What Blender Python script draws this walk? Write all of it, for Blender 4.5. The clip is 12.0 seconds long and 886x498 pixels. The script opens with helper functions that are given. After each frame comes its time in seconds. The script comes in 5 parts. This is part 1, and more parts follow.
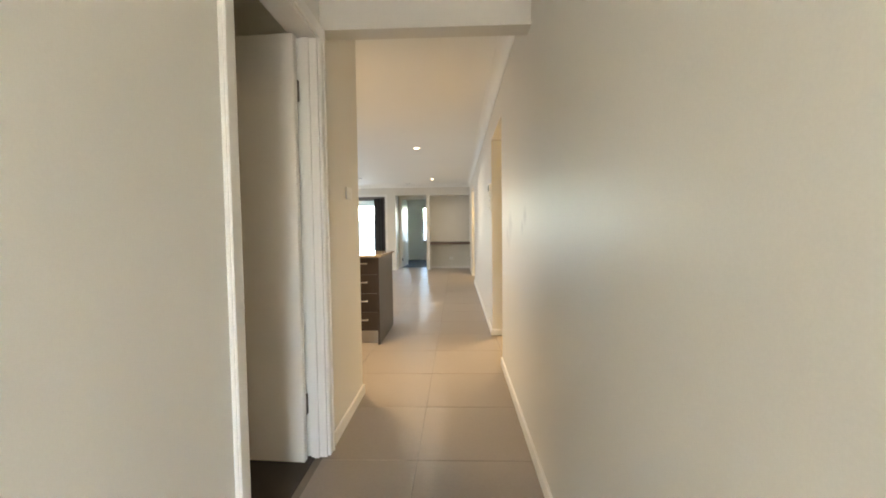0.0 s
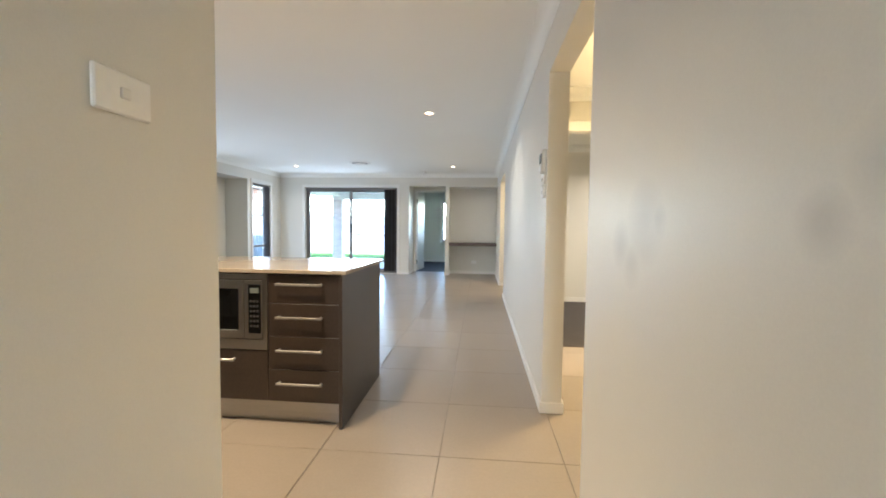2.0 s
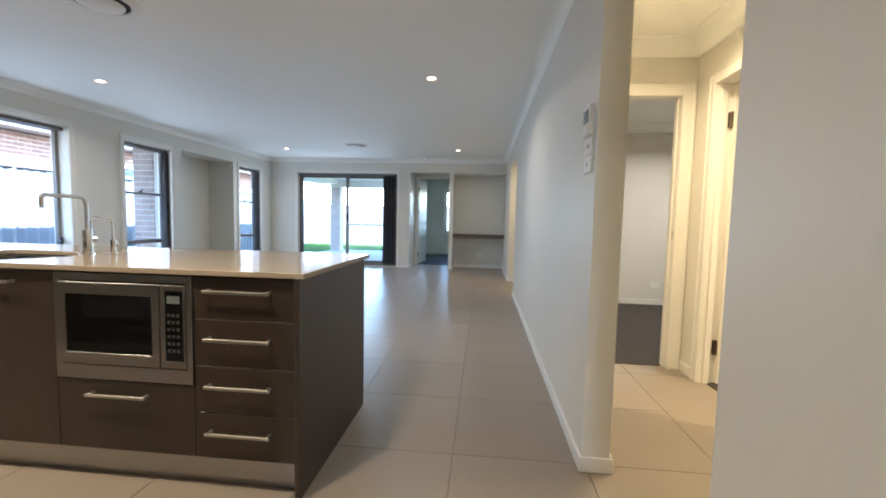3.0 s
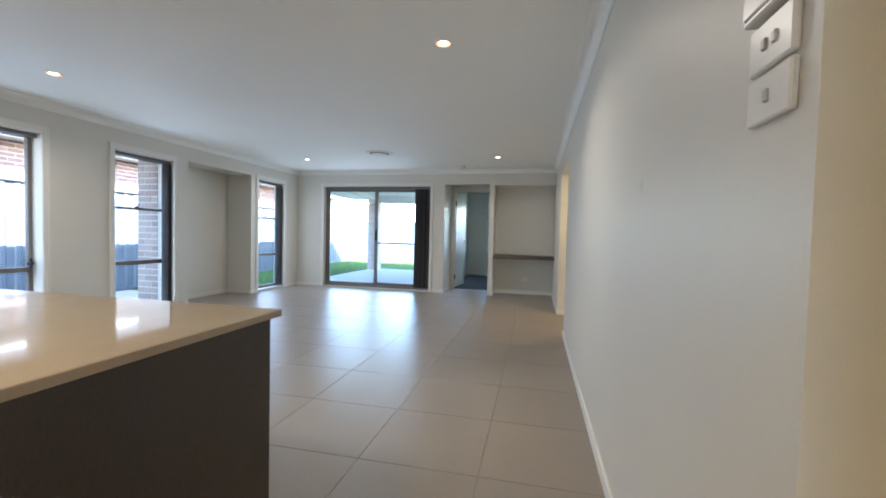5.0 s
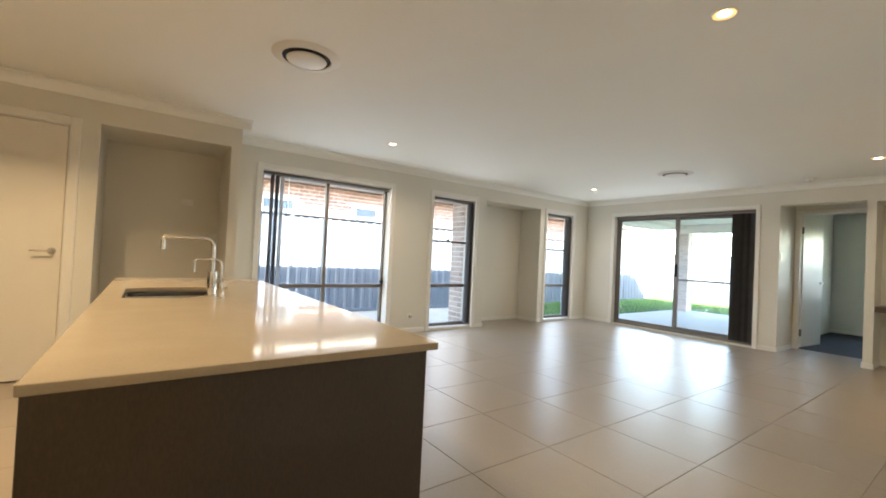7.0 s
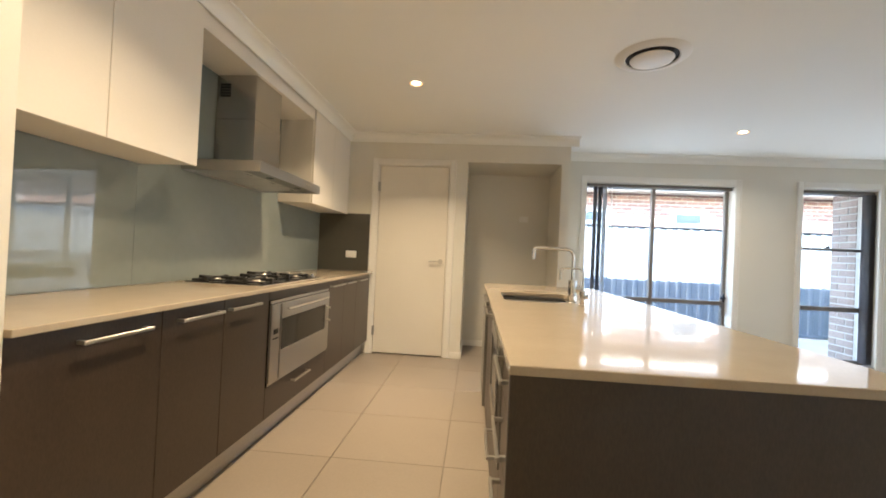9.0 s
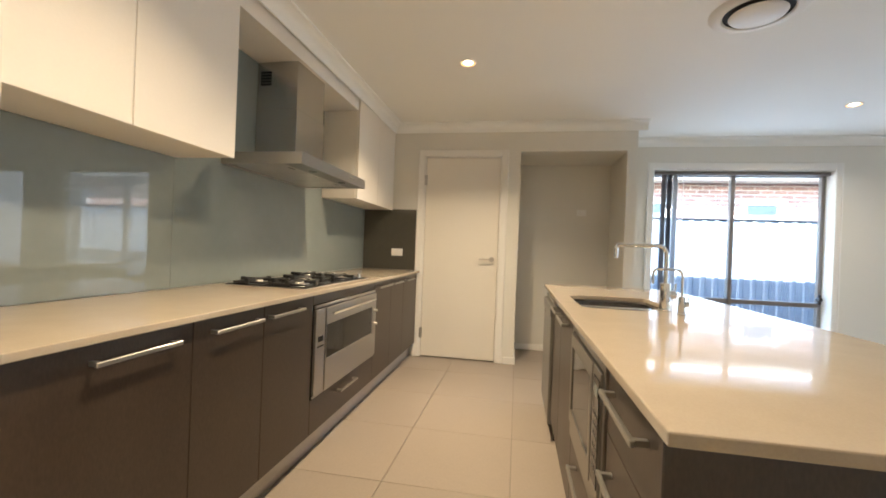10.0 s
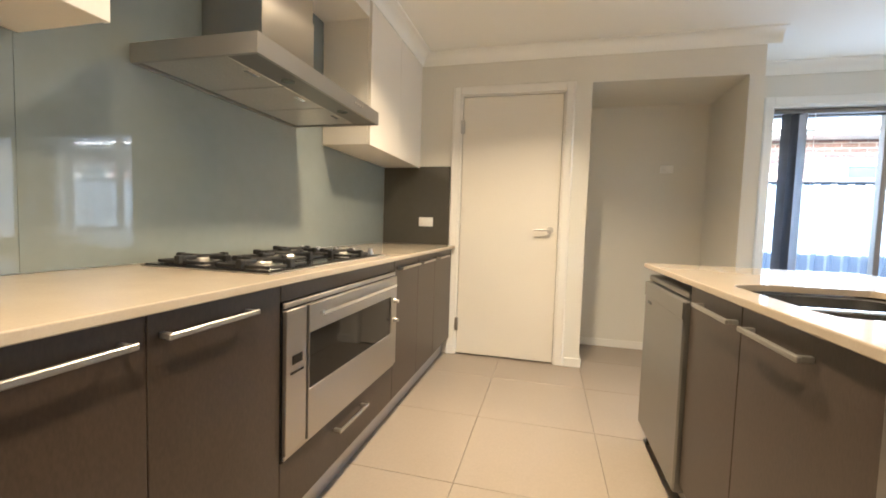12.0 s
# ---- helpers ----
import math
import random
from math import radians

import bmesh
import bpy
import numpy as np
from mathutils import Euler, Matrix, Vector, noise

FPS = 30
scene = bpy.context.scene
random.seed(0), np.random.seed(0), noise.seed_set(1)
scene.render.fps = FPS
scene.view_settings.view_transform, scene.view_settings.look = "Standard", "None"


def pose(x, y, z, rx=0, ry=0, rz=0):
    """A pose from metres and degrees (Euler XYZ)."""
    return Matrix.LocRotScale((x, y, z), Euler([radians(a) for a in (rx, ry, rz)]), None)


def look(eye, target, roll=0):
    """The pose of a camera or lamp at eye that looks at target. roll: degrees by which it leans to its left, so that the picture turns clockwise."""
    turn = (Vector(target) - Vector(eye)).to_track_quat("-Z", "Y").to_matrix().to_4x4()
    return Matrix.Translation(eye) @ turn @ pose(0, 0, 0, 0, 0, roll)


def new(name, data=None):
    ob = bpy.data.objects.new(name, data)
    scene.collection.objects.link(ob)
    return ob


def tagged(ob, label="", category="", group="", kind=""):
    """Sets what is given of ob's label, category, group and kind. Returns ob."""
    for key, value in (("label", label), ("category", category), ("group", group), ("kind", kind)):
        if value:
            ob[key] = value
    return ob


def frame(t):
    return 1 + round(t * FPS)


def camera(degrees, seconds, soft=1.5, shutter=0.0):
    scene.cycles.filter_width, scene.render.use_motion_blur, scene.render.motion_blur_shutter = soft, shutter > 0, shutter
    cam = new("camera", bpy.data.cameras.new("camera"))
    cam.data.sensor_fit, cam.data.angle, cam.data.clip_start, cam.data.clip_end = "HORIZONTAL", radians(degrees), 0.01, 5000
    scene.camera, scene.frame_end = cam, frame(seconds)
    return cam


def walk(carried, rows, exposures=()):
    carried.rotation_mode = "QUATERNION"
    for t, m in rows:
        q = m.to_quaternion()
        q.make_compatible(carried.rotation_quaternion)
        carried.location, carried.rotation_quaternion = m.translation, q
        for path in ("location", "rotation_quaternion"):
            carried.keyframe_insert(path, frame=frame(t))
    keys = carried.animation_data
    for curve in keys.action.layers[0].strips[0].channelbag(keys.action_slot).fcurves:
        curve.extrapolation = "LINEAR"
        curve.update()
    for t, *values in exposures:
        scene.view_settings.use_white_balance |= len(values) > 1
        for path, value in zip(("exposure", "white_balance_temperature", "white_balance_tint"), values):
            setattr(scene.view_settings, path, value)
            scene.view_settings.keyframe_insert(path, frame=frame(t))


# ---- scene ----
cam = camera(94.6, 12.0, soft=1.8)
PATH = [
    (0, (0.046, -0.043, 1.133), (-0.022, 1.953, 1.037), -0.7),
    (0.5, (0.022, 0.421, 1.13), (0.018, 2.419, 1.028), -0.2),
    (1, (0.035, 0.887, 1.138), (-0.021, 2.883, 1.024), -0.3),
    (1.5, (0.021, 1.343, 1.137), (-0.029, 3.34, 1.028), 0.7),
    (2, (0.022, 1.77, 1.13), (-0.157, 3.759, 1.026), 0.7),
    (2.5, (-0.033, 2.143, 1.115), (-0.225, 4.13, 0.994), 1.3),
    (3, (-0.049, 2.486, 1.101), (-0.241, 4.472, 0.955), 1.3),
    (3.2, (-0.04, 2.617, 1.112), (-0.265, 4.599, 0.961), 1.3),
    (4.8, (0.056, 3.544, 1.149), (-0.335, 5.504, 1.07), 1.0),
    (5, (0.07, 3.664, 1.134), (-0.37, 5.614, 1.064), 1.4),
    (5.5, (0.108, 3.916, 1.143), (-0.516, 5.816, 1.096), 1.8),
    (6, (0.191, 4.079, 1.152), (-0.77, 5.833, 1.146), 2.4),
    (6.5, (0.258, 4.125, 1.15), (-1.073, 5.618, 1.168), 2.8),
    (7, (0.275, 4.098, 1.14), (-1.349, 5.265, 1.175), 2.8),
    (7.5, (0.254, 4.064, 1.129), (-1.585, 4.849, 1.174), 2.9),
    (7.7, (0.236, 4.038, 1.122), (-1.662, 4.668, 1.17), 2.9),
    (9.3, (0.126, 3.806, 1.114), (-1.859, 3.558, 1.13), 2.5),
    (9.5, (0.07, 3.784, 1.113), (-1.909, 3.5, 1.125), 2.4),
    (10, (-0.102, 3.716, 1.123), (-2.069, 3.359, 1.12), 2.2),
    (10.5, (-0.293, 3.667, 1.094), (-2.251, 3.257, 1.077), 1.9),
    (11, (-0.552, 3.616, 1.111), (-2.5, 3.166, 1.063), 1.8),
    (11.5, (-0.785, 3.531, 1.077), (-2.725, 3.052, 0.995), 1.7),
    (12, (-1.011, 3.445, 1.048), (-2.947, 2.955, 0.929), 1.8),
]
walk(cam, [(t, look(eye, target, roll)) for t, eye, target, roll in PATH],
     [(0, 5.75, 6500, 11), (0.5, 5.9, 6400, 11), (1, 5.95, 6150, 11), (1.5, 5.9, 5900, 10), (2, 5.75, 5600, 10), (2.5, 5.5, 5400, 10), (3, 5.2, 5300, 10), (5, 5.15, 5500, 10),
      (5.5, 5.35, 6100, 10), (6, 5.35, 6550, 10), (6.5, 5.3, 6600, 10), (7.5, 5.35, 7050, 10), (9.5, 5.55, 5850, 10), (11, 5.65, 5750, 10), (12, 5.95, 5650, 10)])

# ---- world, sun and exposure ----
world = bpy.data.worlds.new("sky")
scene.world = world
world.use_nodes = True
wn = world.node_tree.nodes
sky = wn.new("ShaderNodeTexSky")
sky.sky_type, sky.sun_disc = "NISHITA", False
SUN_DIR = Vector((-1.58, 1.47, -1.41)).normalized()
sky.sun_elevation = math.asin(-SUN_DIR.z)
sky.sun_rotation = math.atan2(-SUN_DIR.x, -SUN_DIR.y)
world.node_tree.links.new(sky.outputs[0], wn["Background"].inputs[0])
wn["Background"].inputs[1].default_value = 0.09
sun_data = bpy.data.lights.new("sun", "SUN")
sun_data.energy, sun_data.angle, sun_data.color = 2.0, radians(0.5), (1.0, 0.93, 0.84)
sun = new("sun", sun_data)
sun.matrix_world = look((10, -8, 12), Vector((10, -8, 12)) + SUN_DIR)



def sky_lamp(at, towards, width, height, power):
    """An added fill lamp of an opening's size, inside the reveal, to boost its skylight."""
    d = bpy.data.lights.new("window_fill_lamp", "AREA")
    d.shape, d.size, d.size_y, d.energy, d.color = "RECTANGLE", width, height, power, (0.86, 0.93, 1.0)
    o = new("window_fill_lamp", d)
    o.matrix_world = look(at, Vector(at) + Vector(towards))


SKY = 0.215
for y, w, k in ((5.985, 1.6, 0.65), (7.985, 0.74, 1.4), (10.56, 0.70, 1.0)):
    sky_lamp((-4.87, y, 1.06), (1, 0, 0), w, 1.9, SKY * w * k)
sky_lamp((-3.25, 11.44, 1.06), (0, -1, 0), 1.85, 1.9, SKY * 1.85 * 1.05)

# ---- materials ----
def mat(name, col, rough=0.5, metal=0.0, var=0.06, scale=2.0, fine=70.0, bump=0.0, coat=0.0, stretch=(1, 1, 1),
        piece=0.0, island=0.0, col2=None, spec=0.5, brushed=0.0):
    """A surface with large stains and fine grain in world space; piece or island vary it from piece to piece."""
    m = bpy.data.materials.new(name)
    m.use_nodes = True
    nt = m.node_tree
    n, l = nt.nodes, nt.links
    b = n["Principled BSDF"]
    b.inputs["Metallic"].default_value = metal
    b.inputs["Coat Weight"].default_value = coat
    b.inputs["Coat Roughness"].default_value = 0.08
    b.inputs["Specular IOR Level"].default_value = spec
    if brushed:
        tan = n.new("ShaderNodeTangent")
        tan.direction_type, tan.axis = "RADIAL", "Z"
        b.inputs["Anisotropic"].default_value = brushed
        l.new(tan.outputs[0], b.inputs["Tangent"])
    geo = n.new("ShaderNodeNewGeometry")
    mp = n.new("ShaderNodeMapping")
    mp.inputs["Scale"].default_value = stretch
    mp.inputs["Location"].default_value = (3.31, 5.17, 7.43)
    l.new(geo.outputs["Position"], mp.inputs["Vector"])
    big, small = n.new("ShaderNodeTexNoise"), n.new("ShaderNodeTexNoise")
    big.inputs["Scale"].default_value, small.inputs["Scale"].default_value = scale, fine
    big.inputs["Detail"].default_value, small.inputs["Detail"].default_value = 5, 3
    for t in (big, small):
        l.new(mp.outputs[0], t.inputs["Vector"])
    mix = n.new("ShaderNodeMath")
    mix.operation = "ADD"
    l.new(big.outputs["Fac"], mix.inputs[0])
    l.new(small.outputs["Fac"], mix.inputs[1])
    ramp = n.new("ShaderNodeMapRange")
    ramp.inputs["From Min"].default_value, ramp.inputs["From Max"].default_value = 0.7, 1.3
    l.new(mix.outputs[0], ramp.inputs["Value"])
    mc = n.new("ShaderNodeMix")
    mc.data_type = "RGBA"
    dark = col2 or tuple(c * (1 - var) for c in col)
    mc.inputs["A"].default_value = (*dark, 1)
    mc.inputs["B"].default_value = (*(min(1, c * (1 + (0 if col2 else var))) for c in col), 1)
    l.new(ramp.outputs[0], mc.inputs["Factor"])
    out = mc.outputs["Result"]
    if piece or island:
        if piece:
            rnd = n.new("ShaderNodeObjectInfo").outputs["Random"]
        else:
            rnd = geo.outputs["Random Per Island"]
        k = piece or island
        rr = n.new("ShaderNodeMapRange")
        rr.inputs["To Min"].default_value, rr.inputs["To Max"].default_value = 1 - k, 1 + k
        l.new(rnd, rr.inputs["Value"])
        hv = n.new("ShaderNodeHueSaturation")
        l.new(rr.outputs[0], hv.inputs["Value"])
        l.new(out, hv.inputs["Color"])
        out = hv.outputs[0]
    l.new(out, b.inputs["Base Color"])
    rg = n.new("ShaderNodeMapRange")
    rg.inputs["To Min"].default_value, rg.inputs["To Max"].default_value = rough * 0.85, min(1, rough * 1.15)
    l.new(big.outputs["Fac"], rg.inputs["Value"])
    l.new(rg.outputs[0], b.inputs["Roughness"])
    if bump:
        bp = n.new("ShaderNodeBump")
        bp.inputs["Strength"].default_value, bp.inputs["Distance"].default_value = bump, 0.002
        l.new(small.outputs["Fac"], bp.inputs["Height"])
        l.new(bp.outputs[0], b.inputs["Normal"])
    return m


def glow(name, col, strength):
    m = bpy.data.materials.new(name)
    m.use_nodes = True
    b = m.node_tree.nodes["Principled BSDF"]
    b.inputs["Base Color"].default_value = (*col, 1)
    b.inputs["Emission Color"].default_value = (*col, 1)
    b.inputs["Emission Strength"].default_value = strength
    return m


def glass_mat(name, col=(0.96, 0.98, 0.975)):
    """Clear window glass: mostly straight through, with a mirror film at grazing angles."""
    m = bpy.data.materials.new(name)
    m.use_nodes = True
    n, l = m.node_tree.nodes, m.node_tree.links
    tr, gl, mx, lw, pw, mr = (n.new("ShaderNode" + k) for k in ("BsdfTransparent", "BsdfGlossy", "MixShader", "LayerWeight", "Math", "MapRange"))
    tr.inputs[0].default_value = (*col, 1)
    gl.inputs["Roughness"].default_value = 0.02
    lw.inputs["Blend"].default_value = 0.5
    pw.operation = "POWER"
    pw.inputs[1].default_value = 5.0
    l.new(lw.outputs["Facing"], pw.inputs[0])
    l.new(pw.outputs[0], mr.inputs["Value"])
    mr.inputs["To Min"].default_value, mr.inputs["To Max"].default_value = 0.025, 0.7
    l.new(mr.outputs[0], mx.inputs[0])
    l.new(tr.outputs[0], mx.inputs[1])
    l.new(gl.outputs[0], mx.inputs[2])
    l.new(mx.outputs[0], n["Material Output"].inputs["Surface"])
    return m


WALL = mat("wall_paint", (0.735, 0.712, 0.64), 0.42, var=0.025, scale=1.3, fine=260, bump=0.03, spec=0.42)


def smudged(m, spots):
    """Faint hand marks (y, z, radius) rubbed into the paint of a wall that runs along y."""
    n, l = m.node_tree.nodes, m.node_tree.links
    b = n["Principled BSDF"]
    src = b.inputs["Base Color"].links[0].from_socket
    pos = [x for x in n if x.type == "NEW_GEOMETRY"][0].outputs["Position"]
    ns = n.new("ShaderNodeTexNoise")
    ns.inputs["Scale"].default_value = 16.0
    total = None
    for y, z, r in spots:
        d = n.new("ShaderNodeVectorMath")
        d.operation = "DISTANCE"
        l.new(pos, d.inputs[0])
        d.inputs[1].default_value = (0.415, y, z)
        k = n.new("ShaderNodeMapRange")
        k.inputs["From Min"].default_value, k.inputs["From Max"].default_value = r, r * 0.2
        l.new(d.outputs["Value"], k.inputs["Value"])
        if total is None:
            total = k.outputs[0]
        else:
            a = n.new("ShaderNodeMath")
            a.operation = "MAXIMUM"
            l.new(total, a.inputs[0])
            l.new(k.outputs[0], a.inputs[1])
            total = a.outputs[0]
    t = n.new("ShaderNodeMath")
    t.operation = "MULTIPLY"
    l.new(total, t.inputs[0])
    l.new(ns.outputs["Fac"], t.inputs[1])
    mc = n.new("ShaderNodeMix")
    mc.data_type = "RGBA"
    mc.inputs["B"].default_value = (0.47, 0.45, 0.42, 1)
    l.new(t.outputs[0], mc.inputs["Factor"])
    l.new(src, mc.inputs["A"])
    l.new(mc.outputs["Result"], b.inputs["Base Color"])
    return m


WALL_MARKED = smudged(mat("wall_paint_with_marks", (0.735, 0.712, 0.64), 0.42, var=0.025, scale=1.3, fine=260, bump=0.03, spec=0.42),
                      [(2.19, 1.20, 0.07), (2.28, 1.14, 0.05), (2.80, 1.145, 0.12), (2.95, 1.09, 0.08), (2.87, 1.04, 0.07), (2.72, 1.15, 0.05), (5.17, 1.315, 0.03)])
CEIL = mat("ceiling_paint", (0.92, 0.92, 0.875), 0.7, var=0.015, scale=1.0, fine=200, bump=0.05)
TRIM = mat("trim_gloss_paint", (0.82, 0.80, 0.75), 0.45, var=0.02, scale=3, fine=120)
DOORP = mat("door_paint", (0.78, 0.74, 0.66), 0.33, var=0.02, scale=2, fine=120, bump=0.03)
TILE = mat("porcelain_tile", (0.295, 0.253, 0.208), 0.33, var=0.05, scale=2.2, fine=90, piece=0.03, spec=0.38)
GROUT = mat("grout", (0.20, 0.175, 0.145), 0.85, var=0.12, scale=6, fine=200, bump=0.3)
CARPET = mat("brown_carpet", (0.05, 0.042, 0.038), 0.95, var=0.3, scale=8, fine=400, bump=1.0)
CARPETB = mat("charcoal_carpet", (0.055, 0.06, 0.075), 0.95, var=0.3, scale=8, fine=400, bump=1.0)
LAMINATE = mat("dark_wood_laminate", (0.040, 0.028, 0.0205), 0.36, var=0.3, scale=3, fine=220, bump=0.08, stretch=(1, 1, 0.35), spec=0.55)
KICK = mat("brushed_kickboard", (0.50, 0.49, 0.47), 0.4, metal=0.7, var=0.12, scale=3, fine=120, stretch=(0.3, 0.3, 8))
STONE = mat("cream_stone_bench", (0.41, 0.348, 0.268), 0.05, var=0.05, scale=9, fine=240, spec=0.04)
CREAM = mat("cream_cabinet_gloss", (0.82, 0.77, 0.68), 0.42, var=0.015, scale=2, fine=90)
SPLASH = mat("grey_backpainted_glass", (0.235, 0.262, 0.248), 0.012, var=0.03, scale=1, fine=20)
SPLASHD = mat("dark_grey_backpainted_glass", (0.085, 0.08, 0.065), 0.06, var=0.04, scale=1, fine=20)
STEEL = mat("brushed_stainless", (0.50, 0.48, 0.44), 0.33, metal=1.0, var=0.015, scale=2, fine=220, stretch=(0.2, 0.2, 3), brushed=0.8)
FLUESTEEL = mat("vertically_brushed_flue_steel", (0.52, 0.50, 0.46), 0.22, metal=1.0, var=0.01, scale=2, fine=220, stretch=(3, 3, 0.2), brushed=0.96)
SINKST = mat("satin_sink_stainless", (0.36, 0.35, 0.335), 0.23, metal=1.0, var=0.04, scale=6, fine=180)
# Nickel darkened to carry the dark surroundings it would reflect.
HINGE = mat("nickel_with_dark_reflection", (0.16, 0.13, 0.10), 0.4, metal=1.0, var=0.15)
# Microwave steel, darkened to stand in for the cabinets it reflects.
MWSTEEL = mat("reflection_darkened_stainless", (0.33, 0.32, 0.30), 0.33, metal=1.0, var=0.015, scale=2, fine=220, stretch=(3, 0.2, 0.2))
DWSTEEL = mat("dull_grey_stainless", (0.27, 0.265, 0.25), 0.36, metal=0.85, var=0.03, scale=2, fine=220, stretch=(0.2, 0.2, 3))
CHROME = mat("chrome", (0.80, 0.80, 0.79), 0.07, metal=1.0, var=0.03)
HANDLE = mat("satin_steel_bar", (0.46, 0.45, 0.42), 0.34, metal=0.9, var=0.05, fine=160)
NICKEL = mat("satin_nickel", (0.55, 0.53, 0.50), 0.3, metal=1.0, var=0.08)
BLACKG = mat("black_oven_glass", (0.006, 0.006, 0.006), 0.05, var=0.1, spec=0.25)
IRON = mat("black_cast_iron", (0.018, 0.018, 0.018), 0.55, var=0.3, fine=200, bump=0.4)
ENAMEL = mat("black_enamel", (0.014, 0.014, 0.015), 0.14, var=0.1)
# Near-black colour standing in for shade behind fronts and in the vent throat.
DARKGAP = mat("shadow_gap_board", (0.025, 0.022, 0.02), 0.7, var=0.2)
# Bronze lightened: the window glare over the frames is in this colour.
ALU = mat("bronze_aluminium_frame", (0.20, 0.185, 0.175), 0.38, metal=0.3, var=0.12, fine=140)
BLIND = mat("charcoal_blind_fabric", (0.15, 0.145, 0.15), 0.75, var=0.15, scale=10, fine=300, bump=0.2, piece=0.3)
BLINDB = mat("pale_blind_backing", (0.55, 0.54, 0.54), 0.75, var=0.08, scale=10, fine=300)
PLASTIC = mat("white_switch_plastic", (0.85, 0.84, 0.80), 0.3, var=0.02)
KEYM = mat("dark_key_print", (0.06, 0.06, 0.062), 0.3, var=0.05)
ROCKER = mat("pale_grey_rocker", (0.52, 0.52, 0.50), 0.3, var=0.03)
GREYP = mat("grey_lcd", (0.16, 0.19, 0.18), 0.2, var=0.06)
WOODSHELF = mat("dark_brown_shelf", (0.10, 0.07, 0.055), 0.45, var=0.3, scale=4, fine=50, stretch=(1, 8, 8))
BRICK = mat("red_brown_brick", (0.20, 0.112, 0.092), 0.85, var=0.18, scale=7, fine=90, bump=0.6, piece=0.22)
SKINBRICK = mat("dusty_pink_brick", (0.34, 0.27, 0.245), 0.85, var=0.14, scale=7, fine=90, bump=0.6, piece=0.14)
SKINMORTAR = mat("pale_grey_mortar", (0.52, 0.50, 0.47), 0.9, var=0.1, scale=6, fine=150, bump=0.4)
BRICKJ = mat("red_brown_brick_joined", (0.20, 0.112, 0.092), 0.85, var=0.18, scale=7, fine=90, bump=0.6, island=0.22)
# Pier brick and mortar: the flare over them is put into their colours.
PIERBRICK = mat("flare_washed_brick", (0.50, 0.43, 0.395), 0.85, var=0.12, scale=7, fine=90, bump=0.5, island=0.12)
PIERMORTAR = mat("flare_washed_mortar", (0.55, 0.53, 0.50), 0.9, var=0.1, scale=6, fine=150, bump=0.4)
MORTAR = mat("pale_mortar", (0.42, 0.40, 0.375), 0.9, var=0.12, scale=6, fine=150, bump=0.5)
FENCE = mat("steel_fence_sheet", (0.105, 0.127, 0.156), 0.45, var=0.05, scale=2, fine=40)
FENCET = mat("near_black_steel", (0.022, 0.023, 0.025), 0.45, var=0.05)
SAND = mat("sandy_ground", (0.34, 0.30, 0.25), 0.95, var=0.25, scale=1.2, fine=60, bump=0.8)
TURF = mat("lawn_soil", (0.05, 0.10, 0.018), 0.95, var=0.35, scale=2, fine=60, bump=1.0)
GRASS = mat("grass_blades", (0.08, 0.17, 0.028), 0.6, var=0.3, scale=3, fine=30, island=0.35)
CONC = mat("concrete_slab", (0.38, 0.37, 0.35), 0.8, var=0.1, scale=2, fine=80, bump=0.4)
# Eave paint darkened in colour to tone down the sun on it.
NBEAVE = mat("dimmed_eave_paint", (0.42, 0.40, 0.365), 0.6, var=0.05)
EAVE = mat("eave_paint", (0.74, 0.71, 0.64), 0.6, var=0.03)
ROOFT = mat("roof_metal", (0.12, 0.12, 0.13), 0.5, var=0.1)
FILTER = mat("hood_filter_mesh", (0.66, 0.64, 0.60), 0.42, metal=0.9, var=0.15, fine=220, bump=0.3)
# The pale reflection in the neighbour's panes is put into this colour.
NBGLASS = mat("neighbour_window_glass", (0.10, 0.125, 0.15), 0.12, var=0.1, spec=0.25)
GLASS = glass_mat("window_glass")
LAMP = glow("downlight_lens", (1.0, 0.80, 0.52), 0.5)
# Emissive colour standing in for the orange halo round each downlight lens.
LAMPRING = glow("downlight_halo", (1.0, 0.56, 0.22), 0.028)


# ---- builders ----
def bx(bm, x0, x1, y0, y1, z0, z1, bevel=0.0, seg=1):
    """A box between two corners, with rounded edges."""
    v = bmesh.ops.create_cube(bm, size=1.0)["verts"]
    for p in v:
        p.co = Vector((x0 + (p.co.x + 0.5) * (x1 - x0), y0 + (p.co.y + 0.5) * (y1 - y0), z0 + (p.co.z + 0.5) * (z1 - z0)))
    if bevel:
        e = list({e for p in v for e in p.link_edges})
        bmesh.ops.bevel(bm, geom=e, offset=bevel, segments=seg, affect="EDGES", profile=0.5)


def cyl(bm, a, b, r, r2=None, n=20):
    """A round bar from a to b."""
    a, b = Vector(a), Vector(b)
    m = Matrix.Translation((a + b) / 2) @ (b - a).to_track_quat("Z", "Y").to_matrix().to_4x4()
    bmesh.ops.create_cone(bm, cap_ends=True, segments=n, radius1=r, radius2=r if r2 is None else r2, depth=(b - a).length, matrix=m)


